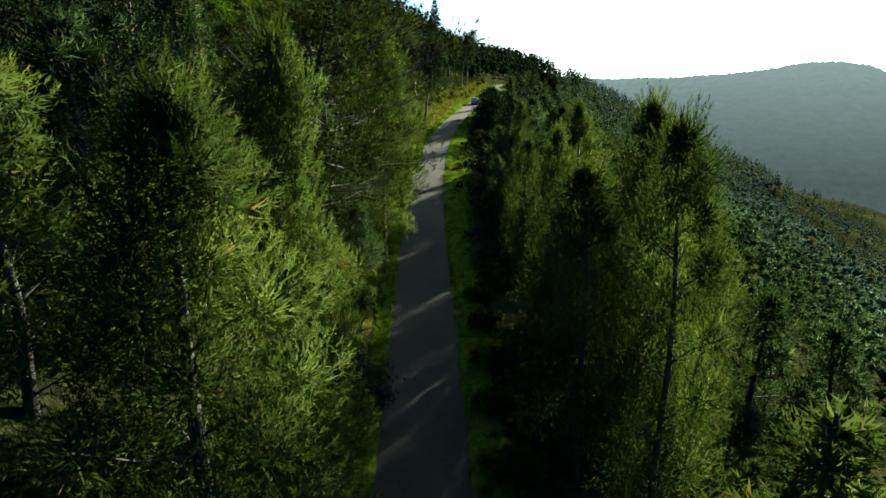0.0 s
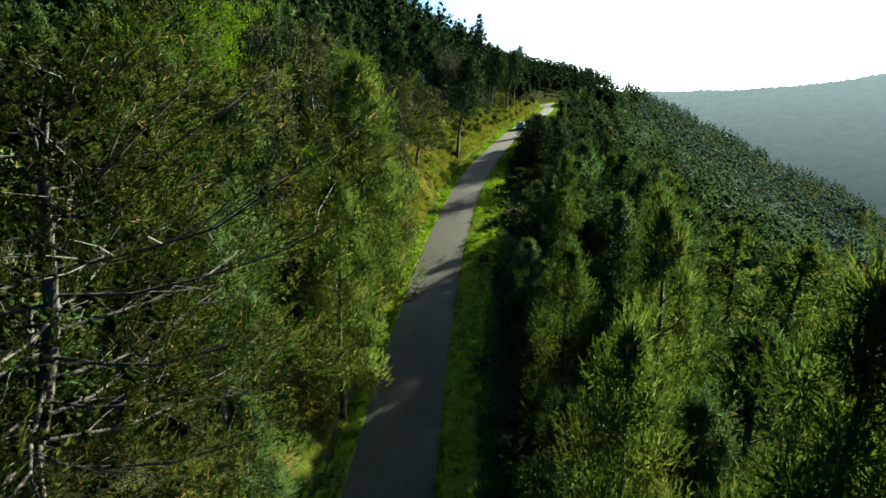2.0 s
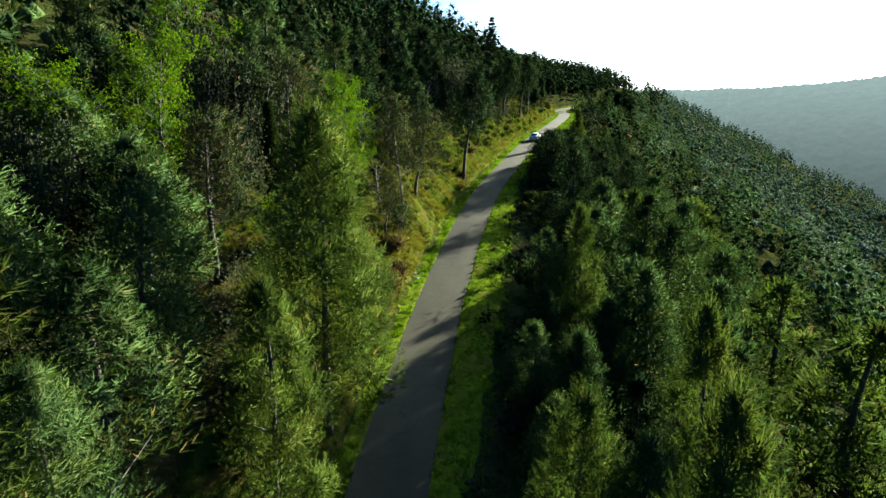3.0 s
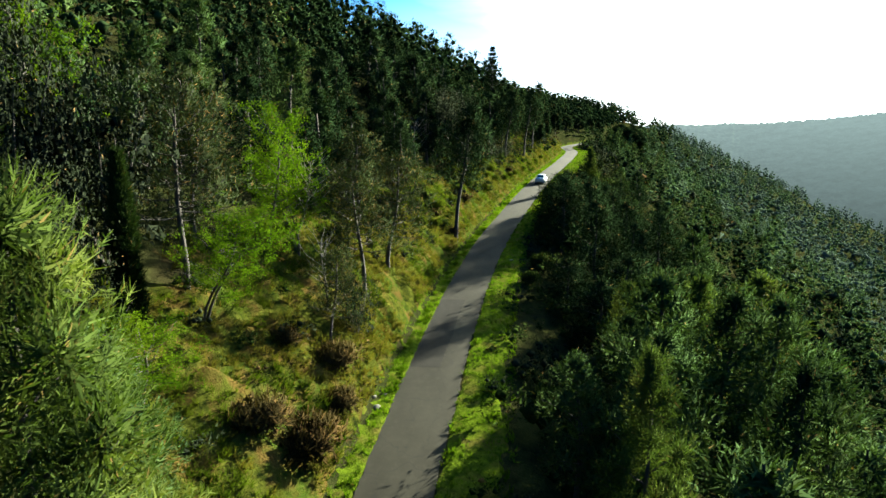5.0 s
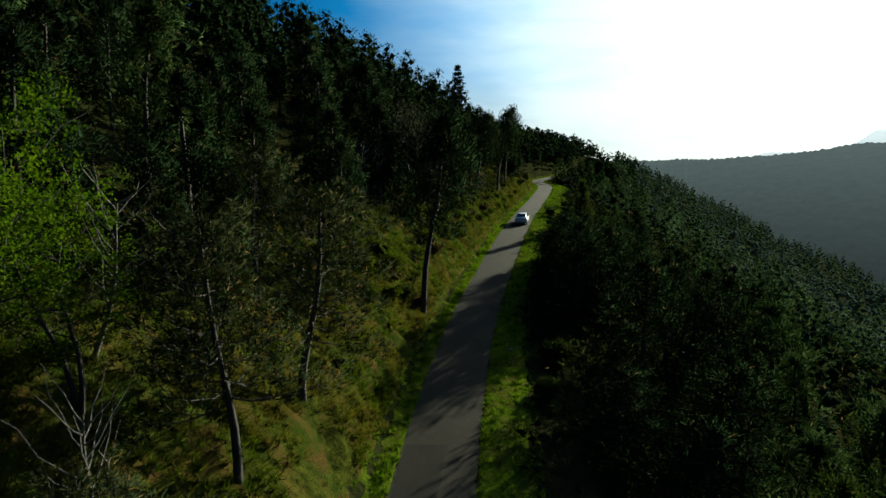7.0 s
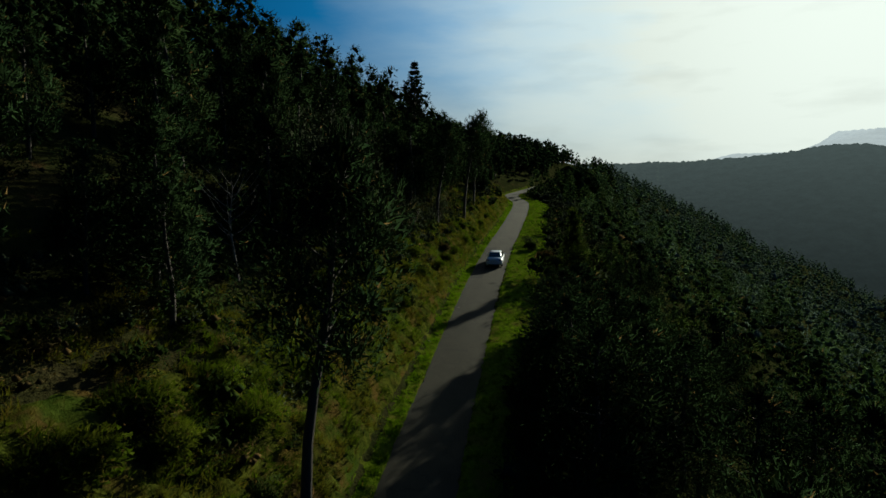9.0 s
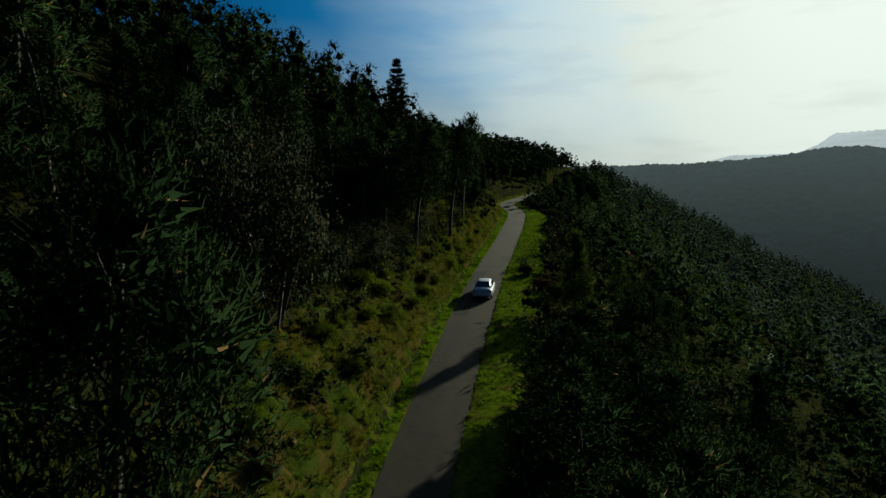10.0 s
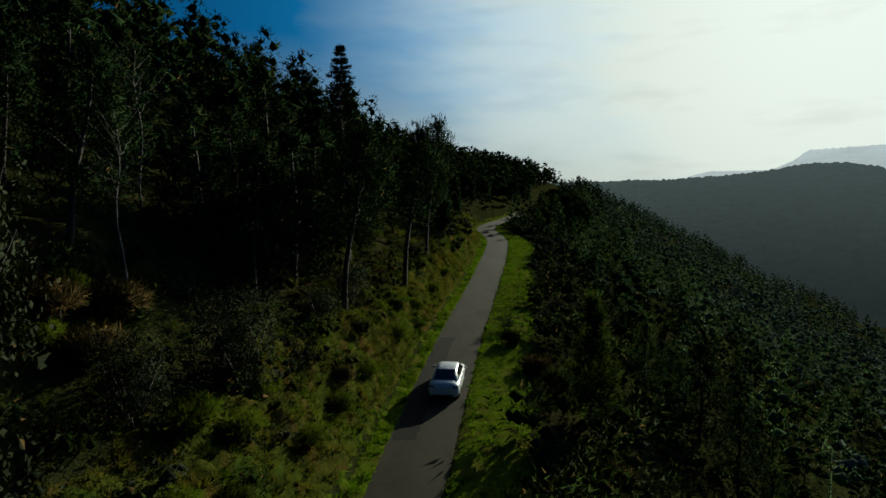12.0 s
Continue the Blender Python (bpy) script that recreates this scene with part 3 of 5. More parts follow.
    crown = (np.concatenate([soup, v]), np.concatenate([np.arange(len(soup)).reshape(-1, 3), f + len(soup)]), np.concatenate([normals, nv]))
    return stem, joined(limbs), crown


def lobed_shape(seed, h, radius, low, lobes, shoots, k, length, width, form, lean=(0.0, 0.0), trunk=0.16, inner=(200, 0.35, 0.05), brush=2.0, fan=0.6, upright=0.7, limb_sides=4):
    """Trunk, limbs and crown of a full pine: lobes of foliage round the stem, set with brush-like shoots. form: 'cone' or 'round'."""
    r = np.random.RandomState(seed)
    zs = np.linspace(0, h * 0.97, 9)
    bend = np.stack([lean[0] * (zs / h) ** 1.3 + 0.10 * np.sin(zs * 0.9 + seed), lean[1] * (zs / h) ** 1.3 + 0.10 * np.cos(zs * 0.7 + seed), zs], 1)
    bend[0, :2] = 0
    bend[0, 2] = -0.6
    stem = tube(bend, trunk * (1 - zs / h) ** 0.8 + 0.02, 7)
    f = (np.arange(lobes) + r.uniform(0.1, 0.9, lobes)) / lobes
    az = np.arange(lobes) * 2.39996 + r.uniform(-0.5, 0.5, lobes)
    if form == "cone":
        reach, wide = radius * 0.8 * (1.02 - f) ** 0.6 * np.minimum(1, 0.65 + 1.5 * f), radius * (0.44 - 0.22 * f)
    else:
        reach, wide = radius * 0.68 * np.sin(math.pi * (0.3 + 0.66 * f)), radius * (0.42 - 0.14 * f)
    reach, wide = reach * r.uniform(0.55, 1.15, lobes), wide * r.uniform(0.72, 1.25, lobes)
    z = h * (low + (0.93 - low) * f)
    root = np.stack([np.interp(z, zs, bend[:, 0]), np.interp(z, zs, bend[:, 1]), z], 1)
    out = np.stack([np.cos(az), np.sin(az), np.zeros(lobes)], 1)
    centre = root + out * reach[:, None] + np.array([[0, 0, 0.25]]) * reach[:, None]
    centre = np.concatenate([centre, [[bend[-1, 0], bend[-1, 1], h * 0.93]]])
    wide, out, root = np.append(wide, radius * 0.13), np.concatenate([out, [[0, 0, 1.0]]]), np.concatenate([root, [bend[-1] * np.array([1, 1, 0.95])]])
    limbs = []
    for a, c, w in zip(root, centre, wide):
        e = c + unit(c - a + np.array([0, 0, 0.2])) * w * 0.8
        a = a - np.array([0, 0, 0.25 * np.linalg.norm(c - a)])
        limbs.append(tube(np.array([a, a * 0.45 + c * 0.55 + r.normal(0, 0.05, 3), c, e]), [max(0.014, trunk * 0.24), 0.02, 0.014, 0.005], limb_sides))
    i = r.choice(len(wide), shoots * 3, p=wide ** 2 / (wide ** 2).sum())
    d = unit(r.normal(0, 1, (len(i), 3)) + np.array([[0, 0, 0.25]]))
    p = centre[i] + d * wide[i][:, None] * np.array([[1, 1, 0.85]]) * r.uniform(0.74, 1.04, (len(i), 1))
    buried = (np.linalg.norm((p[:, None] - centre[None]) / np.array([1, 1, 0.85]), axis=2) < wide[None] * 0.73).any(1) | (p[:, 2] < 0.2)
    i, d, p = i[~buried][:shoots], d[~buried][:shoots], p[~buried][:shoots]
    way = unit(d * 0.65 + out[i] * 0.3 + np.array([[0, 0, upright]]) + r.normal(0, 0.18, d.shape))
    j = np.repeat(np.arange(len(wide)), inner[0])
    e = unit(r.normal(0, 1, (len(j), 3)))
    deep = blades(r, centre[j] + e * wide[j][:, None] * r.uniform(0.1, 0.72, (len(j), 1)), e + np.array([[0, 0, 0.4]]), 1, inner[1], inner[2], 0.5)[0]
    hub = np.repeat(np.arange(len(i)), k)
    soup = np.concatenate([blades(r, p, way, k, length, width, fan, length * brush)[0], deep])
    soup, normals = puffed(r, soup, np.concatenate([d[hub] * 0.8 + out[i][hub] * 0.45, e * 0.8 + out[j] * 0.45]) + np.array([[0, 0, 0.3]]), 0.22)
    return stem, joined(limbs), (soup, np.arange(len(soup)).reshape(-1, 3), normals)


def pine(name, label, mats, shape):
    stem, limbs, crown = shape
    top = tagged(new(name), label, "pine tree", group="pines on the hillside")
    part("trunk", mesh_of("trunk", *stem, mats[0], True), None, top)
    part("branchwork", mesh_of("branchwork", *limbs, mats[0], True), None, top)
    part("crown", mesh_of("crown", crown[0], crown[1], mats[1], normals=crown[2]), None, top)
    return top


def broadleaf(name, label, category, seed, h, radius, bare, boughs, clusters, k, size, mats, stems=1, flare=0.5):
    r = np.random.RandomState(seed)
    top = tagged(new(name), label, category, group="broadleaf trees on the bank")
    limbs, at, axis, trunks = [], [], [], []
    for st in range(stems):
        az0 = r.uniform(0, math.tau)
        zs = np.linspace(0, h * 0.9, 8)
        off = (0.0 if stems == 1 else 0.28) * zs
        bend = np.stack([math.cos(az0) * off + 0.12 * np.sin(zs * 1.2 + seed + st), math.sin(az0) * off + 0.12 * np.cos(zs * 1.1 + seed), zs], 1)
        bend[0, 2] = -0.5
        trunks.append(tube(bend, 0.07 * (1 - zs / h) + 0.01, 7))
        for i in range(boughs):
            f = (i + r.uniform(0, 0.9)) / boughs
            z = h * (bare + (0.92 - bare) * f)
            reach = radius * (0.35 + 0.75 * math.sin(math.pi * (0.2 + 0.75 * f))) * r.uniform(0.55, 1.15)
            az = i * 2.39996 + r.uniform(-0.6, 0.6)
            out = np.array([math.cos(az), math.sin(az), 0])
            root = np.array([np.interp(z, zs, bend[:, 0]), np.interp(z, zs, bend[:, 1]), z])
            s = np.linspace(0, 1, 5)[:, None]
            path = root + out * reach * s + np.array([0, 0, 1]) * ((flare + 0.4 * f) * reach * s ** 1.3) + r.normal(0, 0.05 * reach, (5, 3)) * s
            limbs.append(tube(path, np.linspace(0.022, 0.005, 5), 4))
            m = clusters
            g = r.uniform(0.3, 1.05, m)
            p = np.stack([np.interp(g, s[:, 0], path[:, c]) for c in range(3)], 1) + r.normal(0, 0.17 * reach + 0.05, (m, 3)) * g[:, None]
            at.append(p)
            axis.append(unit(out[None] + r.normal(0, 0.5, (m, 3)) + np.array([[0, 0, 0.4]])))
    part("trunk", mesh_of("trunk", *joined(trunks), mats[0], True), None, top)
    part("branchwork", mesh_of("branchwork", *joined(limbs), mats[0], True), None, top)
    if k:
        part("crown", mesh_of("crown", *leaves(r, np.concatenate(at), np.concatenate(axis), k, size, 0.10), mats[1]), None, top)
    return top


def shrub_points(r, n, radius, height, lumps):
    """Points and outward ways on a lumpy low dome."""
    c = np.stack([r.uniform(-0.6, 0.6, lumps) * radius, r.uniform(-0.6, 0.6, lumps) * radius, r.uniform(0.25, 0.72, lumps) * height], 1)
    s = r.uniform(0.35, 0.6, lumps)
    i = r.randint(0, lumps, n)
    d = unit(r.normal(0, 1, (n, 3)) + np.array([[0, 0, 0.35]]))
    p = c[i] + d * (s[i][:, None] * np.array([[radius, radius, height * 0.62]])) * r.uniform(0.72, 1.05, (n, 1))
    p[:, 2] = np.maximum(p[:, 2], 0.03)
    return p, d


def shrub(name, label, seed, radius, height, lumps, n, k, size, mat, bladed=False):
    r = np.random.RandomState(seed)
    p, d = shrub_points(r, n, radius, height, lumps)
    top = tagged(new(name), label, "shrub", group="shrubs on the hillside")
    stems = []
    for i in range(7):
        a = r.uniform(0, math.tau)
        e = np.array([math.cos(a) * radius * 0.6, math.sin(a) * radius * 0.6, height * r.uniform(0.5, 0.8)])
        stems.append(tube(np.array([[0, 0, -0.2], e * 0.5 + (0, 0, 0.05), e]), [0.05, 0.035, 0.012], 5))
    part("woody_base", mesh_of("woody_base", *joined(stems), BARK, True), None, top)
    geo = blades(r, p, d + np.array([[0, 0, 0.5]]), k, size * 2.2, size * 0.28, 0.5, size) if bladed else leaves(r, p, d, k, size, size * 0.8)
    hearts = np.stack([r.uniform(-0.55, 0.55, 9) * radius, r.uniform(-0.55, 0.55, 9) * radius, r.uniform(0.2, 0.66, 9) * height], 1)
    if geo[1].shape[1] == 4:
        geo = (geo[0][np.concatenate([geo[1][:, [0, 1, 2]], geo[1][:, [0, 2, 3]]]).ravel()],)
    soup = np.concatenate([geo[0], shards(r, np.repeat(hearts, 8, 0) + r.normal(0, radius * 0.2, (72, 3)), np.full(72, 0.2), 8, 0.5)[0]])
    mid = soup.reshape(-1, 3, 3).mean(1)
    soup, normals = puffed(r, soup, (mid - np.array([[0, 0, height * 0.2]])) / np.array([[radius, radius, height * 0.8]]) + np.array([[0, 0, 0.15]]), 0.3)
    part("crown", mesh_of("crown", soup, np.arange(len(soup)).reshape(-1, 3), mat, normals=normals), None, top)
    return top


def placed(x, y, s=1.0, sz=None, turn=0.0, sink=0.0, tip=(0.0, 0.0)):
    return Matrix.LocRotScale((x, y, float(land(x, y)) - sink), Euler((tip[0], tip[1], turn)), (s, s, sz or s))


def tall(ob):
    """The height of a plant's crown as it was built."""
    return max(max(c[2] for c in part_.bound_box) for part_ in ob.children)


def set_at(ob, m):
    ob.matrix_basis = m
    return ob


# ---- pines that stand out by the way ----
PINE_LABEL = "green pine with upright needle shoots on the slope"
KINDS = {   # label, needles, seed, height, radius, bare share, lobes or boughs, form, lean, trunk
    "young": ("dense young pine, bright green upright shoots", PINE_YOUNG, 11, 10.0, 2.5, 0.08, 26, "cone", (0.1, 0.0), 0.15),
    "bushy": ("large dense young pine, gold of the sun put into its green", PINE_YOUNG, 18, 10.0, 3.1, 0.08, 34, "cone", (0.2, 0.0), 0.17),
    "young2": ("bushy young pine with light green needles", PINE_YOUNG, 12, 10.0, 2.9, 0.12, 26, "cone", (0.2, 0.1), 0.15),
    "full": ("full green pine with a rounded crown", PINE, 13, 10.0, 2.8, 0.2, 28, "cone", (0.3, 0.0), 0.17),
    "old": ("tall old pine with spreading tiers and bare trunk", PINE_OLD, 14, 12.0, 4.6, 0.36, 44, "old", (1.9, 0.0), 0.21),
    "leaning": ("pine leaning over the road verge, darkened for shade", PINE_SHADED, 15, 10.0, 3.0, 0.42, 22, "round", (1.7, 0.3), 0.2),
    "thin": ("thin grey-green pine with bare lower trunk", PINE_GREY, 16, 8.0, 2.3, 0.34, 38, "thin", (0.9, 0.1), 0.13),
    "sapling": ("slender light green pine sapling beside the verge", PINE_YOUNG, 19, 6.0, 1.5, 0.12, 16, "cone", (0.1, 0.0), 0.08),
    "dark": ("broad pine on the slope below the road, darkened for shade", PINE_SHADED, 17, 10.0, 3.3, 0.12, 24, "round", (0.2, 0.2), 0.18),
}


def hero_pine(kind, fine):
    label, needles, seed, h, radius, low, lobes, form, lean, trunk = KINDS[kind]
    if form == "old":
        shape = pine_shape(seed, h, radius, low, lobes, 10, 22, 14, 0.15, 0.021, form, lean=lean, trunk=trunk, puff=0.72, heart=0.0, brush=1.8, fill=1, scale=0.1, twigs=True)
    elif form == "thin":
        shape = pine_shape(seed, h, radius, low, lobes, 4, 12, 7, 0.22, 0.045, form, lean=lean, trunk=trunk, puff=0.62, heart=0.0, brush=1.5, fill=0, twigs=True, upright=0.8, fan=0.6)
    elif fine == "far":
        shape = lobed_shape(seed + 7, h, radius, low, 18, 750, 5, 0.28, 0.1, form, lean, trunk, (130, 0.75, 0.32), 1.2, limb_sides=3)
    elif fine:
        shoots, k = (3400, 19) if kind == "bushy" else (2000, 13)
        shape = lobed_shape(seed, h, radius, low, lobes, shoots, k, 0.15, 0.021, form, lean, trunk, (320, 0.34, 0.05), 2.1)
    else:
        shape = lobed_shape(seed, h, radius, low, lobes, 1300, 7, 0.2, 0.045, form, lean, trunk, (130, 0.4, 0.09), 1.7)
    return pine("pine_tree", label, (BARK, needles), shape)


# kind, x, y, height of its top over the sea of the plan, breadth
STANDS = [
    ("bushy", -4.9, 11.0, 11.6, 1.1), ("bushy", -4.6, 16.8, 10.8, 0.72), ("old", -6.8, 26.1, 15.2, 1.2), ("full", -10.5, 18.0, 13.0, 1.0),
    ("bushy", -9.8, 13.0, 12.0, 0.9), ("full", -12.5, 30.0, 17.5, 1.0), ("young", -3.9, 40.2, 11.0, 0.85), ("full", -6.6, 34.6, 10.5, 0.8),
    ("bushy", -4.6, 47.8, 14.0, 1.05), ("full", -9.6, 43.0, 15.0, 0.9), ("thin", -11.5, 52.0, 16.0, 1.0),
    ("full", -8.4, 38.6, 12.4, 1.0), ("full", -7.6, 53.0, 12.8, 0.85), ("full", -11.6, 46.8, 15.6, 1.05), ("full", -13.2, 40.0, 16.0, 1.1), ("full", -14.4, 47.2, 17.2, 1.1), ("dark", -16.5, 34.0, 18.5, 1.0), ("dark", -12.0, 23.5, 14.5, 1.0),
    ("dark", -16.0, 26.0, 17.5, 1.1), ("dark", -14.5, 17.0, 15.0, 1.0), ("full", -4.6, 31.6, 6.6, 0.7), ("full", -9.6, 30.0, 10.5, 0.9), ("full", -5.6, 43.4, 9.0, 0.75),
    ("full", 4.9, 32.0, 7.6, 0.8), ("full", 7.8, 30.6, 8.8, 0.95), ("full", 7.2, 39.8, 9.0, 0.9), ("full", 4.8, 43.2, 7.8, 0.75), ("full", 4.7, 50.4, 7.6, 0.75), ("full", 7.6, 50.8, 9.6, 0.95),
    ("full", 5.4, 54.8, 8.0, 0.75), ("full", 8.2, 61.4, 11.0, 0.95), ("full", 6.0, 63.6, 8.6, 0.7), ("full", 11.4, 46.4, 9.4, 1.0), 
    # Lighter young2 needles on the nearest of these brighten their shaded sides by colour.
    ("young2", 4.9, 19.6, 9.0, 0.9), ("young2", 6.4, 15.9, 8.4, 0.9), ("young2", 9.4, 23.2, 7.6, 1.0), ("young2", 5.2, 27.5, 7.8, 0.75), ("young", 7.7, 34.9, 9.2, 0.95),
    ("bushy", 9.0, 26.8, 8.9, 0.85), ("full", 6.3, 46.5, 9.4, 0.8), ("young2", 5.4, 39.5, 6.8, 0.75), ("young", 9.2, 41.5, 8.8, 0.85), ("full", 10.0, 52.0, 9.6, 0.95),
    ("young", 7.2, 57.0, 9.4, 0.8), ("full", 10.0, 66.4, 12.2, 1.1), ("young2", 9.8, 75.8, 8.4, 0.62), ("full", 12.8, 60.5, 10.6, 0.95), ("young", 12.6, 71.5, 9.8, 0.9),
    ("full", 12.6, 67.2, 11.4, 1.1), ("full", 8.8, 70.4, 8.6, 0.9), ("full", 13.4, 76.6, 9.8, 1.1), ("dark", 9.4, 82.4, 7.4, 0.9), ("dark", 7.6, 88.4, 7.4, 0.8), ("dark", 11.6, 86.0, 8.6, 1.0), ("full", 12.0, 79.8, 8.4, 1.0), ("full", 16.2, 70.6, 10.4, 1.1),
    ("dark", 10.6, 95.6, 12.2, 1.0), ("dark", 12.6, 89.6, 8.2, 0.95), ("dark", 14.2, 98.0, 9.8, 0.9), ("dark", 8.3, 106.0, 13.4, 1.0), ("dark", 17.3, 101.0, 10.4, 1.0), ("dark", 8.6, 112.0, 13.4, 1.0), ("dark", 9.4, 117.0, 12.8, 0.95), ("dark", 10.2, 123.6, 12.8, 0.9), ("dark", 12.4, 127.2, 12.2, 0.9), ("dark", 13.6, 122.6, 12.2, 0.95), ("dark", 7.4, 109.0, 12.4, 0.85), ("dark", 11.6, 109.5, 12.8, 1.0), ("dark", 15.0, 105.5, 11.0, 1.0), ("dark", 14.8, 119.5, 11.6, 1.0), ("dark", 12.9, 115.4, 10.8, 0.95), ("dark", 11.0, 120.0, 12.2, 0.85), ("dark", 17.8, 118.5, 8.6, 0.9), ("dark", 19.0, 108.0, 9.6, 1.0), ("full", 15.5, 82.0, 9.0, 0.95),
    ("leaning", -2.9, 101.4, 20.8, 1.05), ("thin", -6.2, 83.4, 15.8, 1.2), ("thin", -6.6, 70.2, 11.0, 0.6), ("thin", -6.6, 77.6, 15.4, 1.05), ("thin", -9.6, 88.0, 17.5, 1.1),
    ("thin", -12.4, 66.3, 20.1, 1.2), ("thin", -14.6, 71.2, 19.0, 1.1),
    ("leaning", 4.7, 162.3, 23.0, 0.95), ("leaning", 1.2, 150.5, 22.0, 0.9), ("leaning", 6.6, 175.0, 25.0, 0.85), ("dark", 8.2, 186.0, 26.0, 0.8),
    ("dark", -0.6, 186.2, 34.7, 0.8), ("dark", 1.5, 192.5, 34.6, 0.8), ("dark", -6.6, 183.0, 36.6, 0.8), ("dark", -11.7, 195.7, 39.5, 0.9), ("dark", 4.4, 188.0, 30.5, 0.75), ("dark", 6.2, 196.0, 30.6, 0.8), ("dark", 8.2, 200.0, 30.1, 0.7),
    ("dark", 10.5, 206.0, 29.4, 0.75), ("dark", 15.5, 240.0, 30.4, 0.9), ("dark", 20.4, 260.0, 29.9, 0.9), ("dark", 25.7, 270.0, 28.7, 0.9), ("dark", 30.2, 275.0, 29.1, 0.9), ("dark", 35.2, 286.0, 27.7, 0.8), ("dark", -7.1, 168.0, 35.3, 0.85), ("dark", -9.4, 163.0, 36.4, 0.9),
    ("sapling", 15.6, 144.6, 15.6, 1.0), ("dark", 12.8, 118.6, 12.5, 0.85), ("dark", 14.6, 112.0, 11.2, 0.9),
]
heroes = {}
for kind, x, y, ztop, broad in STANDS:
    key = (kind, "far" if kind == "dark" and y > 125 else y < 58 and abs(x - 1) < 8.6)
    first = key not in heroes
    if first:
        heroes[key] = hero_pine(*key)
    h = max(2.5, ztop - float(land(x, y)))
    m = placed(x, y, broad, h / tall(heroes[key]), turn=(0.0 if kind in ("leaning", "old") else (x * 7.3 + y * 3.1) % 6.28))
    set_at(heroes[key], m) if first else copy_thing(heroes[key], m)

# ---- other plants that stand out ----
SPRING_LABEL = "slender broadleaf tree in fresh yellow-green leaf on the grassy bank"
spring = broadleaf("broadleaf_tree", SPRING_LABEL, "tree", 21, 6.5, 2.1, 0.22, 22, 12, 26, 0.085, (BARK, SPRING), 2)
spring_b = broadleaf("broadleaf_tree", SPRING_LABEL, "tree", 22, 6.5, 1.8, 0.3, 24, 13, 26, 0.085, (BARK, SPRING), 1)
set_at(spring, placed(-10.9, 65.0, 1.0, 0.86, tip=(0.0, 0.2)))
set_at(spring_b, placed(-11.4, 74.0, 1.2, 1.35, tip=(0.0, 0.12)))
for ob, x, y, s, sz in ((spring, -10.6, 76.4, 1.15, 1.15), (spring_b, -18.8, 65.0, 1.2, 1.2), (spring, -15.8, 49.8, 1.25, 1.25), (spring, -9.9, 58.8, 1.05, 0.74),
                        (spring_b, -14.4, 53.5, 1.1, 1.1)):
    copy_thing(ob, placed(x, y, s, sz, x * 3.3))

bare = broadleaf("bare_tree", "small leafless grey tree on the bank", "tree", 24, 4.6, 1.5, 0.3, 22, 1, 0, 0.1, (PALE_BARK, None), 1, 0.8)
set_at(bare, placed(-11.3, 78.2, 1.3, 1.3, tip=(0.0, 0.25)))
for x, y, s in ((-7.6, 72.4, 0.8), (-9.0, 113.0, 0.9)):
    copy_thing(bare, placed(x, y, s, s, x))

birch = broadleaf("pale_trunk_tree", "slim tree with a pale trunk and few leaves", "tree", 25, 8.5, 1.5, 0.5, 20, 8, 3, 0.16, (PALE_BARK, PINE_SHADED), 1, 0.6)
set_at(birch, placed(-6.4, 137.8))
for x, y, s in ((-9.6, 147.0, 1.1), (-12.0, 135.0, 1.0)):
    copy_thing(birch, placed(x, y, s, s, x))


def cypress(seed, h, radius):
    r = np.random.RandomState(seed)
    n = 3300
    z = h * r.uniform(0.02, 1, n) ** 0.9
    f = z / h
    rad = radius * np.minimum(1, f * 6 + 0.35) * (1 - f ** 2.2) ** 0.8 * (0.85 + 0.22 * np.sin(z * 3.1) * np.cos(z * 1.7) + 0.25 * r.uniform(-1, 1, n))
    a = r.uniform(0, math.tau, n)
    p = np.stack([np.cos(a) * rad, np.sin(a) * rad, z], 1) * np.array([[1, 1, 1]]) * (0.85 + 0.2 * r.uniform(0, 1, (n, 1)) * np.array([[1, 1, 0]]))
    axis = np.stack([np.cos(a) * 0.45, np.sin(a) * 0.45, np.ones(n)], 1)
    top = tagged(new("cypress_tree"), "tall narrow dark cypress among the pines", "cypress")
    part("trunk", mesh_of("trunk", *tube(np.array([[0, 0, -0.4], [0.02, 0, h * 0.4], [0, 0.02, h * 0.93]]), [0.13, 0.08, 0.015], 7), BARK, True), None, top)
    part("crown", mesh_of("crown", *blades(r, p, axis, 4, 0.36, 0.05, 0.5, 0.2), CYPRESS), None, top)
    return top


cyp = set_at(cypress(31, 8.6, 0.5), placed(-12.1, 61.6, 1.0, 1.0))
copy_thing(cyp, placed(-18.5, 58.0, 1.1, 1.0))
copy_thing(cyp, placed(-14.0, 93.0, 1.2, 1.0))


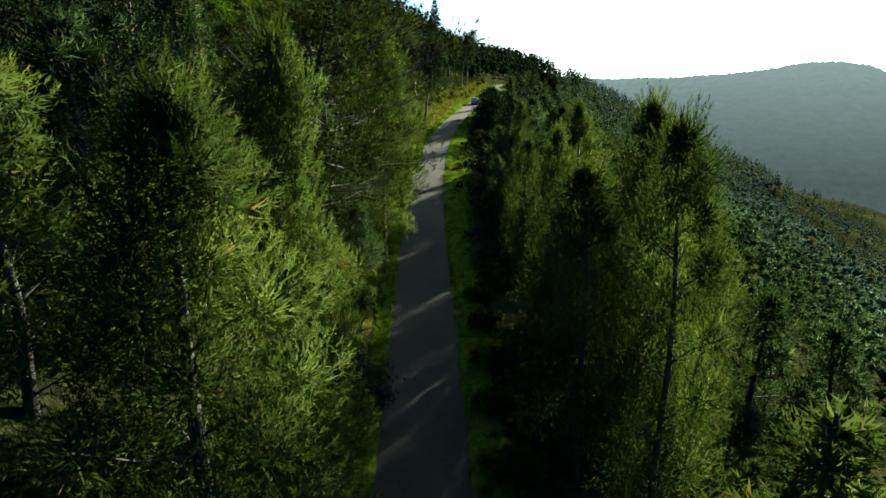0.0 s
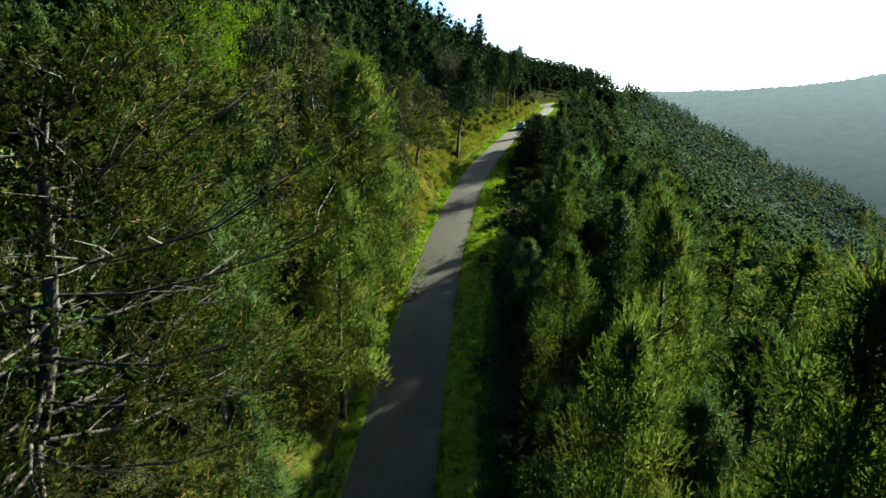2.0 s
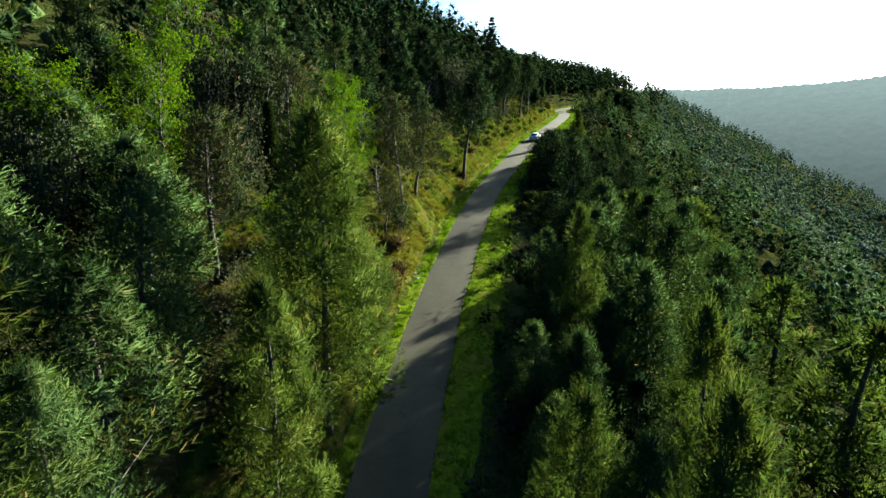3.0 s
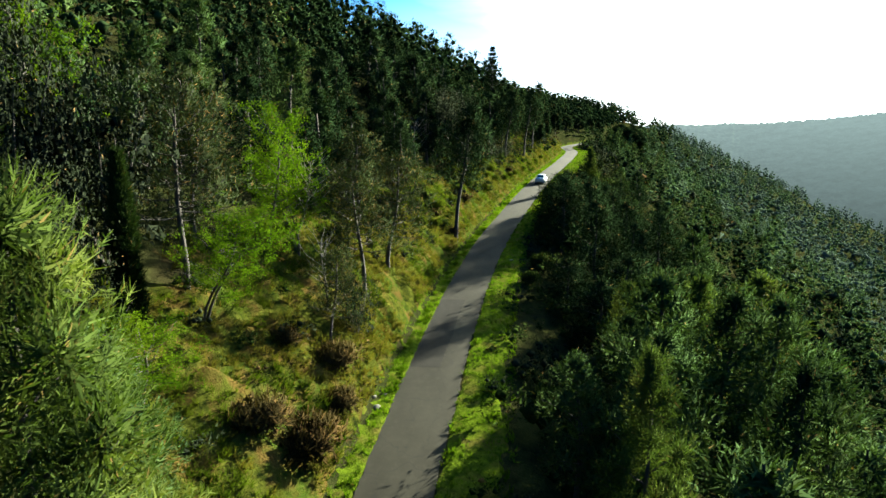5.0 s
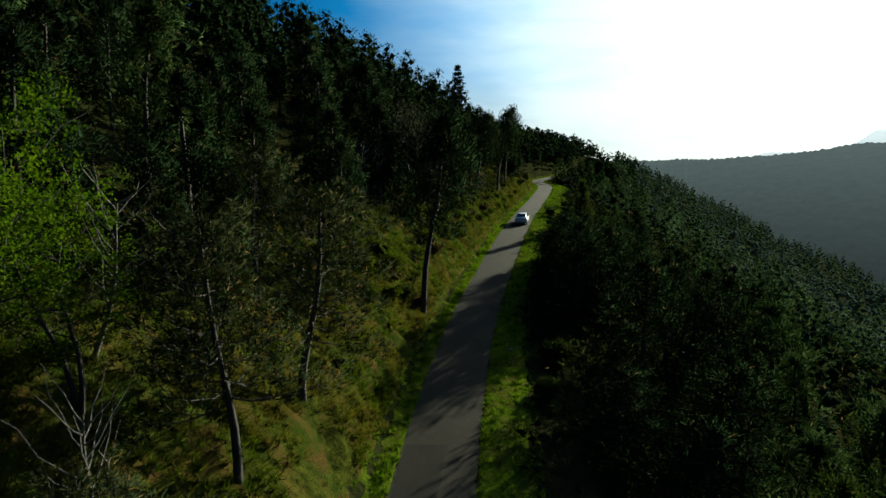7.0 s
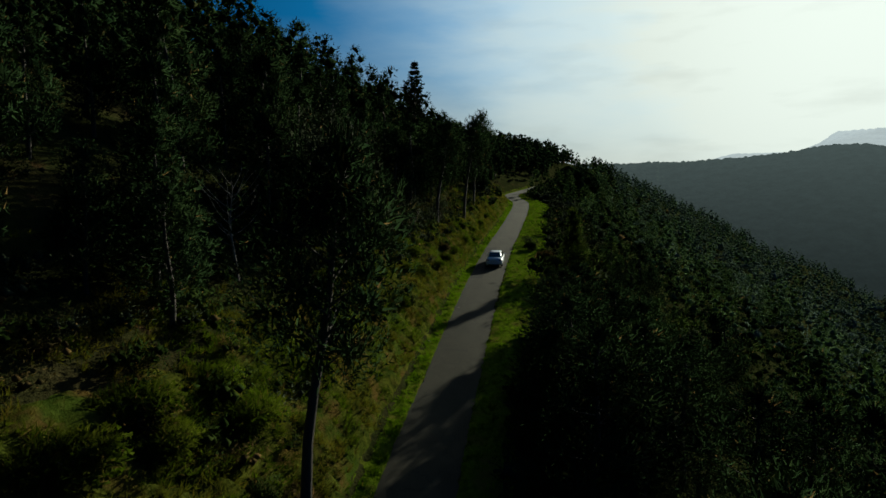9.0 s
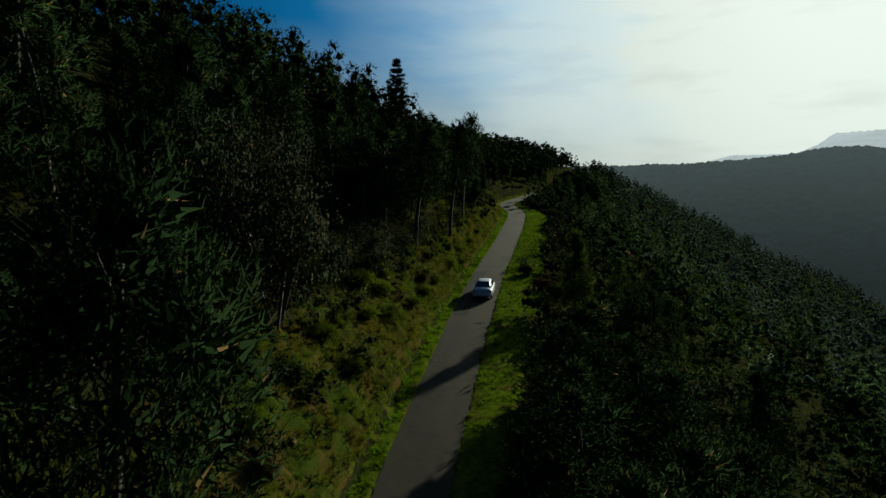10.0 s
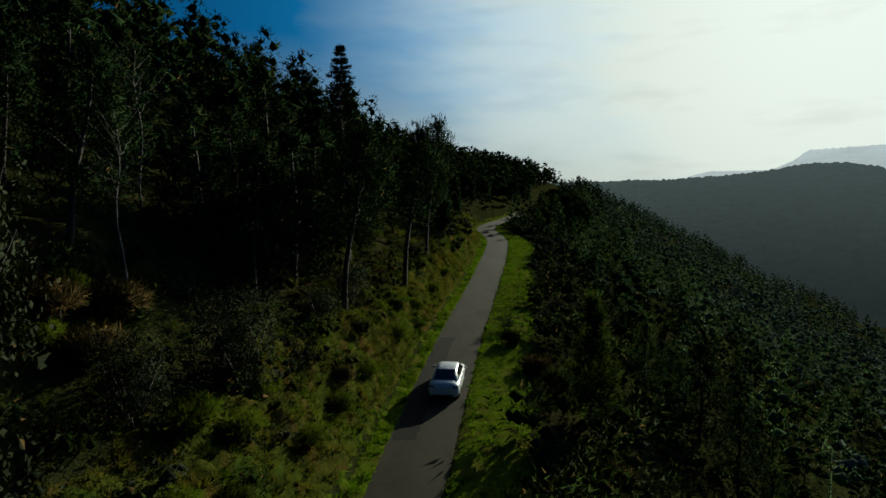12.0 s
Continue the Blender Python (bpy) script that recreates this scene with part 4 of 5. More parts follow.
def spire(seed, h, radius):
    """A tiered conifer, like a bottle brush of whorls."""
    r = np.random.RandomState(seed)
    limbs, at, axis = [], [], []
    for tier in range(30):
        f = (tier + r.uniform(-0.3, 0.3)) / 29.5
        f = min(max(f, 0.0), 1.0)
        z = h * (0.15 + 0.83 * f)
        reach = radius * (1.0 - f) ** 0.75 + 0.22
        whorl = r.uniform(0.75, 1.15)
        for i in range(7):
            az = i * math.tau / 7 + tier * 0.5 + r.uniform(-0.3, 0.3)
            reach = (radius * (1.0 - f) ** 0.8 + 0.14) * whorl * r.uniform(0.7, 1.15)
            out = np.array([math.cos(az), math.sin(az), r.uniform(-0.05, 0.3)])
            limbs.append(tube(np.array([[0, 0, z], [0, 0, z] + out * reach * 0.6, [0, 0, z] + out * reach]), [0.035, 0.02, 0.008], 4))
            m = 11
            g = r.uniform(0.15, 1, (m, 1))
            at.append(np.array([[0, 0, z]]) + out[None] * reach * g + r.normal(0, 0.06 * reach, (m, 3)) * np.array([[1, 1, 0.4]]))
            axis.append(unit(out[None] * 0.8 + np.array([[0, 0, 0.6]]) + r.normal(0, 0.3, (m, 3))))
    top = tagged(new("tiered_conifer"), "tall dark conifer with regular tiers on the skyline", "conifer")
    part("trunk", mesh_of("trunk", *tube(np.array([[0, 0, -0.5], [0, 0, h * 0.5], [0, 0, h]]), [0.2, 0.12, 0.02], 7), BARK, True), None, top)
    part("branchwork", mesh_of("branchwork", *joined(limbs), BARK, True), None, top)
    part("crown", mesh_of("crown", *blades(r, np.concatenate(at), np.concatenate(axis), 7, 0.38, 0.07, 0.5, 0.15), PINE_SHADED), None, top)
    return top


SPIRE_TOP = 37.0
SPIRE_BASE = float(land(-2.3, 178.0))
for x, y, ztop, broad in ((38.5, 268.0, 25.0, 1.2), (41.5, 273.0, 27.2, 1.5), (46.0, 278.0, 26.2, 1.3), (50.0, 286.0, 23.0, 1.2),
                          (43.0, 266.0, 25.6, 1.5), (45.5, 270.0, 26.6, 1.6), (48.5, 274.0, 25.4, 1.5), (40.0, 271.0, 26.0, 1.4), (51.5, 279.0, 23.6, 1.4)):
    copy_thing(heroes[("dark", "far")], placed(x, y, broad, (ztop - float(land(x, y))) / tall(heroes[("dark", "far")])))
set_at(spire(33, SPIRE_TOP - SPIRE_BASE, 3.3), placed(-2.3, 178.0))

GREY_LABEL = "round grey-green evergreen shrub with small glossy leaves"
grey = set_at(shrub("shrub", GREY_LABEL, 41, 1.9, 2.8, 15, 1300, 5, 0.075, OLIVE), placed(-1.3, 137.0, 1.2, 1.6))
grey_far = set_at(shrub("shrub", GREY_LABEL, 45, 1.9, 2.8, 13, 620, 3, 0.13, OLIVE), placed(12.9, 160.0, 0.5, 0.5))
for x, y, s, sz in ((-3.2, 131.6, 0.7, 0.8), (-3.4, 21.3, 0.62, 0.75), (-2.6, 22.6, 0.4, 0.5), (-5.9, 72.8, 0.62, 0.9), (-14.9, 64.4, 1.5, 2.1), (-16.8, 61.6, 1.5, 2.3), (-13.6, 58.6, 1.2, 1.5),
                     (-4.9, 122.6, 1.6, 2.3), (-7.6, 119.8, 1.6, 2.2), (-6.4, 127.6, 1.5, 2.1), (1.3, 151.5, 1.5, 2.3), (0.2, 147.0, 1.3, 1.7), (6.8, 101.9, 0.75, 0.9), (-14.6, 45.0, 1.2, 1.5), (-9.0, 33.0, 0.9, 1.0),
                     (16.9, 163.5, 0.9, 1.0), (18.6, 168.0, 1.0, 1.1), (19.2, 173.6, 1.0, 1.1), (20.6, 178.0, 1.1, 1.1), (21.6, 184.0, 1.0, 1.2), (23.4, 189.0, 1.1, 1.2), (24.6, 195.5, 1.1, 1.2), (25.6, 202.0, 1.2, 1.3),
                     (26.4, 209.0, 1.2, 1.4), (26.6, 217.0, 1.3, 1.3), (28.8, 225.5, 1.4, 1.5), (33.5, 236.0, 1.4, 1.7), (25.6, 234.0, 1.3, 1.6), (27.6, 238.0, 1.6, 1.9), (24.4, 229.0, 0.8, 0.9), (22.8, 176.0, 1.2, 1.1), (17.0, 152.0, 0.9, 0.8), (18.5, 147.5, 1.0, 0.9), (20.5, 158.0, 1.1, 0.9), (-2.0, 160.0, 1.5, 2.0)):
    copy_thing(grey if y < 142 and abs(y - 131) < 12 or y < 80 else grey_far, placed(x, y, s, sz, x * 2.1))
heath = set_at(shrub("heath_shrub", "low brown twiggy heath shrub on the bank", 42, 1.0, 1.0, 8, 420, 6, 0.14, HEATH, True), placed(-5.2, 66.6, 1.0, 1.1))
for x, y, s in ((-6.0, 68.9, 1.2), (-5.4, 62.6, 1.5), (-7.0, 61.4, 1.3), (-8.2, 67.5, 0.8), (13.6, 151.0, 1.0), (15.2, 139.0, 0.9), (-6.3, 136.7, 1.3), (-5.5, 133.4, 1.1), (-7.4, 134.0, 1.2), (-3.4, 101.6, 0.8), (-3.0, 113.0, 0.8), (1.9, 143.0, 0.7)):
    copy_thing(heath, placed(x, y, s, s, y))
scrub = set_at(shrub("scrub_bush", "low dark green scrub bush on the slope", 43, 1.2, 1.3, 9, 520, 6, 0.15, SCRUB, True), placed(14.6, 148.6, 0.9, 1.0))
for x, y, s in ((4.6, 92.0, 0.8), (5.6, 97.4, 1.0), (6.4, 110.0, 0.9), (5.2, 72.0, 0.7), (4.6, 62.0, 0.6), (11.8, 131.0, 0.7), (13.8, 135.5, 0.9), (12.9, 156.4, 0.8), (-4.2, 100.6, 0.7),
                (-0.6, 124.5, 0.6), (4.2, 156.5, 0.7), (-4.6, 56.0, 0.7), (-4.4, 30.0, 0.9)):
    copy_thing(scrub, placed(x, y, s, s, y))

bracken = set_at(shrub("bracken_clump", "soft yellow-green clump of bracken and coarse grass", 44, 0.95, 0.9, 9, 380, 6, 0.13, BANKGREEN, True), placed(-0.8, 134.3, 1.1, 1.0))
for x, y, s in ((-2.1, 132.9, 1.2), (1.3, 136.6, 0.8), (2.1, 140.7, 0.8), (3.0, 145.7, 0.75), (4.3, 152.9, 0.8), (-7.9, 135.6, 0.9), (-6.9, 132.5, 0.8), (-8.1, 100.8, 1.2), (-7.1, 104.4, 1.1),
                (-5.3, 103.4, 1.2), (-7.0, 100.1, 1.1), (-4.2, 109.4, 0.9), (-3.9, 114.4, 1.0), (-3.3, 119.3, 0.8), (-8.3, 97.4, 1.3), (-2.9, 124.0, 1.0), (-1.2, 123.1, 0.8), (-5.3, 117.8, 1.2), (-1.2, 129.4, 0.9),
                (-6.0, 96.6, 0.9), (-5.0, 99.0, 0.8), (-4.0, 105.6, 0.7), (-0.2, 131.6, 0.7), (5.6, 160.6, 0.7), (6.9, 166.8, 0.8), (8.2, 173.4, 0.8),
                (2.6, 19.0, 1.0), (3.6, 21.4, 1.2), (2.4, 22.8, 0.9), (4.2, 24.6, 1.3), (2.7, 26.6, 1.1), (3.9, 28.8, 1.2), (2.4, 30.6, 0.9), (5.6, 21.0, 1.2), (5.8, 25.4, 1.1), (2.2, 34.0, 0.8), (3.4, 36.6, 1.0)):
    copy_thing(bracken, placed(x, y, s, s * 0.95, y * 1.7))

# ---- the woods: pines of their own near the road, joined woods beyond ----
MID = [pine("pine_tree", label, (BARK, needles), lobed_shape(51 + at, 8.0, radius, low, 18, 850, 6, 0.21, 0.05, form, lean, 0.15, (90, 0.42, 0.11), 1.6, limb_sides=3)) for at, (label, needles, radius, low, form, lean) in enumerate((
    (PINE_LABEL, PINE, 2.3, 0.14, "cone", (0.0, 0.0)), (PINE_LABEL, PINE, 2.4, 0.24, "round", (0.3, 0.0)), ("green pine with loose rounded crown, darkened for shade", PINE_SHADED, 2.6, 0.18, "round", (0.4, 0.1)),
    (PINE_LABEL, PINE_YOUNG, 2.1, 0.1, "cone", (0.0, 0.0)), ("conical pine in the closed forest, darkened for shade", PINE_SHADED, 2.3, 0.12, "cone", (0.0, 0.0))))]


def rough_tree(seed, n, h, radius, size, width, puffs, heart, core):
    """A light crown of ragged blades in rounded puffs for the joined woods, with a stem."""
    r = np.random.RandomState(seed)
    f = (np.arange(puffs) + 0.5) / puffs
    az = np.arange(puffs) * 2.39996
    reach = radius * (0.04 + 0.75 * (1 - f) ** 0.75) * r.uniform(0.5, 1.1, puffs)
    c = np.stack([np.cos(az) * reach, np.sin(az) * reach, h * (0.14 + 0.8 * f) + 0.3 * reach], 1)
    big = radius * (0.46 - 0.26 * f) * r.uniform(0.75, 1.25, puffs)
    i = r.randint(0, puffs, n)
    d = unit(r.normal(0, 1, (n, 3)) + np.stack([np.cos(az[i]), np.sin(az[i]), np.full(n, 0.7)], 1) * 0.55)
    v = blades(r, c[i] + d * big[i][:, None] * r.uniform(0.75, 1.0, (n, 1)) * np.array([[1, 1, 0.8]]), d + np.array([[0, 0, 0.6]]), 1, size, width, 0.5, size * 0.2)[0]
    mid = v.reshape(-1, 3, 3).mean(1)
    out = (mid - c[i]) / big[i][:, None] * 0.9 + c[i] * np.array([[0.7 / radius, 0.7 / radius, 0]]) + np.array([[0, 0, 0.3]])
    v, nrm = puffed(r, v, out, 0.2)
    w, q, nw = cores(r, c, big * core, big * core * 0.86)
    i = np.repeat(np.arange(puffs), heart)
    e = unit(r.normal(0, 1, (len(i), 3)))
    deep = blades(r, c[i] + e * big[i][:, None] * r.uniform(0.25, 0.75, (len(i), 1)), e + np.array([[0, 0, 0.4]]), 1, size * 1.5, width * 1.7, 0.5)[0]
    deep, nd = puffed(r, deep, e * 0.9 + c[i] * np.array([[0.7 / radius, 0.7 / radius, 0]]) + np.array([[0, 0, 0.3]]), 0.2)
    v, nrm = np.concatenate([v, deep]), np.concatenate([nrm, nd])
    s = h * 0.02
    stem = np.array([[-s, 0, -0.5], [s, 0, -0.5], [0, 0, h * 0.6], [0, -s, -0.5], [0, s, -0.5], [0, 0, h * 0.6]])
    v, nrm = np.concatenate([v, stem]), np.concatenate([nrm, np.tile([[0, -1.0, 0]], (6, 1))])
    return np.concatenate([v, w]), np.concatenate([nrm, nw]), np.concatenate([np.arange(len(v)).reshape(-1, 3), q + len(v)])


def rough_bush(seed, n, radius, h, size, width, heart):
    r = np.random.RandomState(seed)
    p, d = shrub_points(r, n, radius, h, 9)
    inside = r.randint(0, n, n // 3)
    p, d = np.concatenate([p, p[inside] * np.array([[0.6, 0.6, 0.75]])]), np.concatenate([d, d[inside]])
    v = blades(r, p, d + np.array([[0, 0, 0.3]]), 1, size, width, 0.6, size * 0.2)[0]
    mid = v.reshape(-1, 3, 3).mean(1)
    v, nrm = puffed(r, v, d * 0.55 + 1.0 * (mid - np.array([[0, 0, h * 0.3]])) / np.array([[radius, radius, h * 0.7]]) + np.array([[0, 0, 0.1]]), 0.15)
    hearts = np.stack([r.uniform(-0.5, 0.5, 7) * radius, r.uniform(-0.5, 0.5, 7) * radius, r.uniform(0.25, 0.62, 7) * h], 1)
    w, q, nw = cores(r, hearts, np.full(7, radius * heart), np.full(7, h * heart * 0.85))
    return np.concatenate([v, w]), np.concatenate([nrm, nw]), np.concatenate([np.arange(len(v)).reshape(-1, 3), q + len(v)])


def scatter_joined(name, label, category, spots, shapes, mat):
    """Many plants in one mesh: spots are rows x, y, breadth, height."""
    r = np.random.RandomState(len(spots))
    vs, ns, fs, count = [], [], [], 0
    zs = land(spots[:, 0], spots[:, 1])
    for (x, y, s, sz), z, turn, pick in zip(spots, zs, r.uniform(0, math.tau, len(spots)), r.randint(0, len(shapes), len(spots))):
        v, nrm, f = shapes[pick]
        c, q = math.cos(turn) * s, math.sin(turn) * s
        w = np.empty_like(v)
        w[:, 0], w[:, 1], w[:, 2] = x + c * v[:, 0] - q * v[:, 1], y + q * v[:, 0] + c * v[:, 1], z + sz * v[:, 2] - 0.1
        m = nrm.copy()
        m[:, 0], m[:, 1] = (c * nrm[:, 0] - q * nrm[:, 1]) / s, (q * nrm[:, 0] + c * nrm[:, 1]) / s
        vs.append(w)
        ns.append(m)
        fs.append(f + count)
        count += len(v)
    return tagged(new(name, mesh_of(name, np.concatenate(vs), np.concatenate(fs), mat, normals=np.concatenate(ns))), label, category, kind="stuff")


def jittered(rng, y0, y1, u0, u1, step, grow=0.0):
    """Spots on a shaken grid in offset and distance along the road; the grid widens away from the road."""
    out = []
    y = y0
    while y < y1:
        u = u0
        while u < u1:
            s = step + grow * abs(u)
            yy, uu = y + rng.uniform(-0.5, 0.5) * s, u + rng.uniform(-0.5, 0.5) * s
            if rng.uniform() < step / s * 0.97:
                out.append((float(road_x(yy)) + uu, yy, uu))
            u += s
        y += step
    return out


def plant_woods():
    rng = np.random.RandomState(77)
    keep_off = [(x, y, 2.4) for _, x, y, _, _ in STANDS] + [(-10.9, 65.0, 2.6), (-11.4, 74.0, 3.4), (-10.6, 76.4, 3), (-12.1, 61.6, 2.5), (-10.3, 58.6, 2.4), (-15.5, 63.5, 3), (-15.8, 49.8, 2), (-11.3, 78.2, 3.2), (-2.3, 178, 4.5), (-1.0, 172, 3.5), (0.0, 166.0, 3.0)]
    spots = []
    for x, y, u in jittered(rng, 2, 450, -130, -6.5, 4.5, 0.014):
        if -10.5 < u and 55 < y < 100:
            continue                                   # the open grassy bank
        if (u > -8.5 and (y > 96 or rng.uniform() < 0.5)) or (u > -10 and 96 < y < 142):
            continue
        spots.append((x, y, u, rng.uniform(0.8, 1.2) * np.interp(y, [50, 100, 140, 190, 240], [8.0, 9.2, 10.8, 10.6, 9.4]) * (1.0 if u < -12 else 0.85)))
    for x, y, u in jittered(rng, 2, 430, 5.4, 210, 4.0, 0.016):
        if (56 < y < 116 and u < 17) or (y < 11 and u < 16):
            continue                                   # only the pines set by hand stand here
        if y > 214 and rng.uniform() < 0.75:
            spots.append((x, y, u, rng.uniform(4.0, 8.0)))
        elif y > 108 + 0.25 * u:
            if rng.uniform() > 0.75 or u < 13:
                continue                               # scrub takes over here
            spots.append((x, y, u, float(np.interp(rng.uniform(), [0, 0.72, 0.76, 1], [2.8, 6.0, 7.0, 9.2]))))
        else:
            spots.append((x, y, u, float(np.interp(rng.uniform(), [0, 0.66, 0.7, 1], [3.8, 7.0, 8.8, 12.0]))))
    near, middle, far = [], [], []
    for x, y, u, h in spots:
        if any((x - a) ** 2 + (y - b) ** 2 < c * c for a, b, c in keep_off):
            continue
        if (-3 < y < 125 and abs(x - 3.5) < 4.0) or (104 < y < 138 and -6.5 < x < 3.5):
            continue                                   # clear of the flight line
        d = max(abs(u) - 4, 0) + max(y - 185, 0) * 0.5 + max(6 - y, 0) * 2
        d = d if d < 20 or u > 0 else 20 + (d - 20) * 1.6
        (near if d < 20 else middle if d < 66 else far).append((x, y, u, h))
    near.sort(key=lambda s: abs(s[2]) + max(s[1] - 112, 0) * 0.3 + max(12 - s[1], 0) * 2)
    for at, (x, y, u, h) in enumerate(near[:145]):
        # Left of the road past y 92: only the shade-darkened kinds.
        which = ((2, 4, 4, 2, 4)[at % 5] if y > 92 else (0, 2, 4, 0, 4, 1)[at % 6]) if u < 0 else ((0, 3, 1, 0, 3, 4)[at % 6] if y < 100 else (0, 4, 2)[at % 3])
        m = placed(x, y, h / 8.0 * rng.uniform(0.85, 1.2), h / 8.0, rng.uniform(0, 6.28), 0.1, (rng.normal(0, 0.04), rng.normal(0, 0.04)))
        if at < 5:
            set_at(MID[at], m)
        else:
            copy_thing(MID[which], m)
    middle = middle + near[145:]
    shapes = [rough_tree(60 + i, 280, 8.0, 2.4, 0.3, 0.085, 14, 9, 0.58) for i in range(5)]
    small = [rough_tree(70 + i, 40, 8.0, 2.5, 0.32, 0.2, 8, 3, 0.82) for i in range(5)]
    for name, rows, sh in (("woods", middle, shapes), ("far_woods", far, small)):
        rows = np.array([(x, y, h / 8.0 * w, h / 8.0) for (x, y, u, h), w in zip(rows, rng.uniform(0.85, 1.25, len(rows)))])
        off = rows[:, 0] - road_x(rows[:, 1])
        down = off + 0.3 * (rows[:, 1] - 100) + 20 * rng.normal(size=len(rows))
        # Painted haze by place: full far down the slope, half of it before.
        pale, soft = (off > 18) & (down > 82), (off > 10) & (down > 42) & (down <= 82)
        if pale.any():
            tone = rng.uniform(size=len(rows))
            scatter_joined(name, "open stand of pines on the lower slope, haze in their colour", "woods", rows[pale & (tone < 0.65)], sh, PINE_HAZE)
            scatter_joined(name, "scattered pines on the lower slope, half haze in their colour", "woods", rows[pale & (tone >= 0.65)], sh, PINE_HALF_HAZE)
        scatter_joined(name, "open stand of pines on the slope, half haze in their colour", "woods", rows[soft & (np.arange(len(rows)) % 3 > 0)], sh, PINE_HALF_HAZE)
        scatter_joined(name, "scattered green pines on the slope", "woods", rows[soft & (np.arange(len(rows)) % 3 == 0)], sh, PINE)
        rows = rows[~(pale | soft)]
        # Larger share of shade-darkened trees farther on, most of all left of the road.
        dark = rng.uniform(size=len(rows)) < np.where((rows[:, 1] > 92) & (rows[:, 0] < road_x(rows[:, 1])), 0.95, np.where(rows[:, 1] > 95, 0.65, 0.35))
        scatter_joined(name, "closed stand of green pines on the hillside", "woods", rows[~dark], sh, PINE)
        scatter_joined(name, "closed stand of pines on the hillside, shade in their colour", "woods", rows[dark], sh, PINE_SHADED)
    # scrub under and beyond the pines
    rows = []
    for x, y, u in jittered(rng, 8, 330, 4.6, 120, 3.3, 0.02):
        if y > 100 + 0.2 * u or (u < 12 and rng.uniform() < 0.75):
            if u < 7.2 and 118 < y < 215 and u < 5.6:
                continue
            s = rng.uniform(0.7, 1.3) + 0.9 * rng.uniform() ** 2
            s = min(s, max(u - 2.7, 0.8) / 1.82)             # none hangs over the road
            rows.append((x, y, s * 1.3, s * rng.uniform(1.0, 1.45)))
    for x, y, u in jittered(rng, 48, 215, 4.4, 15, 1.7):
        if u > ROAD_HALF + 1.0 + np.interp(y, [p[0] for p in VERGE_R], [p[1] for p in VERGE_R]):
            s = rng.uniform(0.3, 0.7)
            rows.append((x, y, s, s * rng.uniform(0.8, 1.3)))
    for x, y, u in jittered(rng, 14, 56, -13, -3.6, 1.7):
        s = rng.uniform(0.3, 0.8)
        rows.append((x, y, s, s * rng.uniform(0.8, 1.3)))
    for x, y, u in jittered(rng, 100, 215, -15, -4.6, 1.9):
        s = rng.uniform(0.5, 1.05)
        rows.append((x, y, s, s * rng.uniform(0.9, 1.3)))
    for x, y, u in jittered(rng, 6, 260, -40, -4.2, 2.2, 0.03):
        if rng.uniform() < (0.85 if not 55 < y < 100 else 0.3 if u > -10 else 0.6):
            s = rng.uniform(0.35, 1.0)
            rows.append((x, y, s, s))
    rows = np.array(rows)
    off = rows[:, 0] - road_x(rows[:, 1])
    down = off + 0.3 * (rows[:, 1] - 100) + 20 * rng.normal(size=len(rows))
    # Scrub far down the slope takes the haze-coloured needles too.
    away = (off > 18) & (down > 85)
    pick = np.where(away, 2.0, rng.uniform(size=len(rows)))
    bushes = [rough_bush(80 + i, 150, 1.4, 1.5, 0.2, 0.07, 0.16) for i in range(5)]
    rest = (np.abs(off) > 34) | (rows[:, 1] > 185)
    light = [rough_bush(90 + i, 50, 1.4, 1.5, 0.3, 0.1, 0.28) for i in range(5)]
    for green, mat in (((pick < 0.55) | (pick >= 0.93), SCRUB), ((pick >= 0.55) & (pick < 0.93), OLIVE)):
        scatter_joined("scrub", "dark scrub far down the slope", "scrub", rows[green & (pick < 1) & rest], light, mat)
    pick = np.where(rest & (pick < 1), -1.0, pick)
    scatter_joined("scrub", "low dark green scrub covering the slope", "scrub", rows[((pick >= 0) & (pick < 0.55)) | ((pick >= 0.93) & (pick < 1) & (off > 0))], bushes, SCRUB)
    scatter_joined("scrub", "grey-green evergreen scrub covering the slope", "scrub", rows[(pick >= 0.55) & (pick < 0.93)], bushes, OLIVE)
    heathy = (pick >= 0.93) & (pick < 1)
    scatter_joined("scrub", "brown and green heath on the slope", "scrub", rows[heathy & (off < 0)], bushes, HEATH)
    scatter_joined("scrub", "scrub on the lower slope, haze in its colour", "scrub", rows[pick > 1], light, PINE_HAZE)


plant_woods()


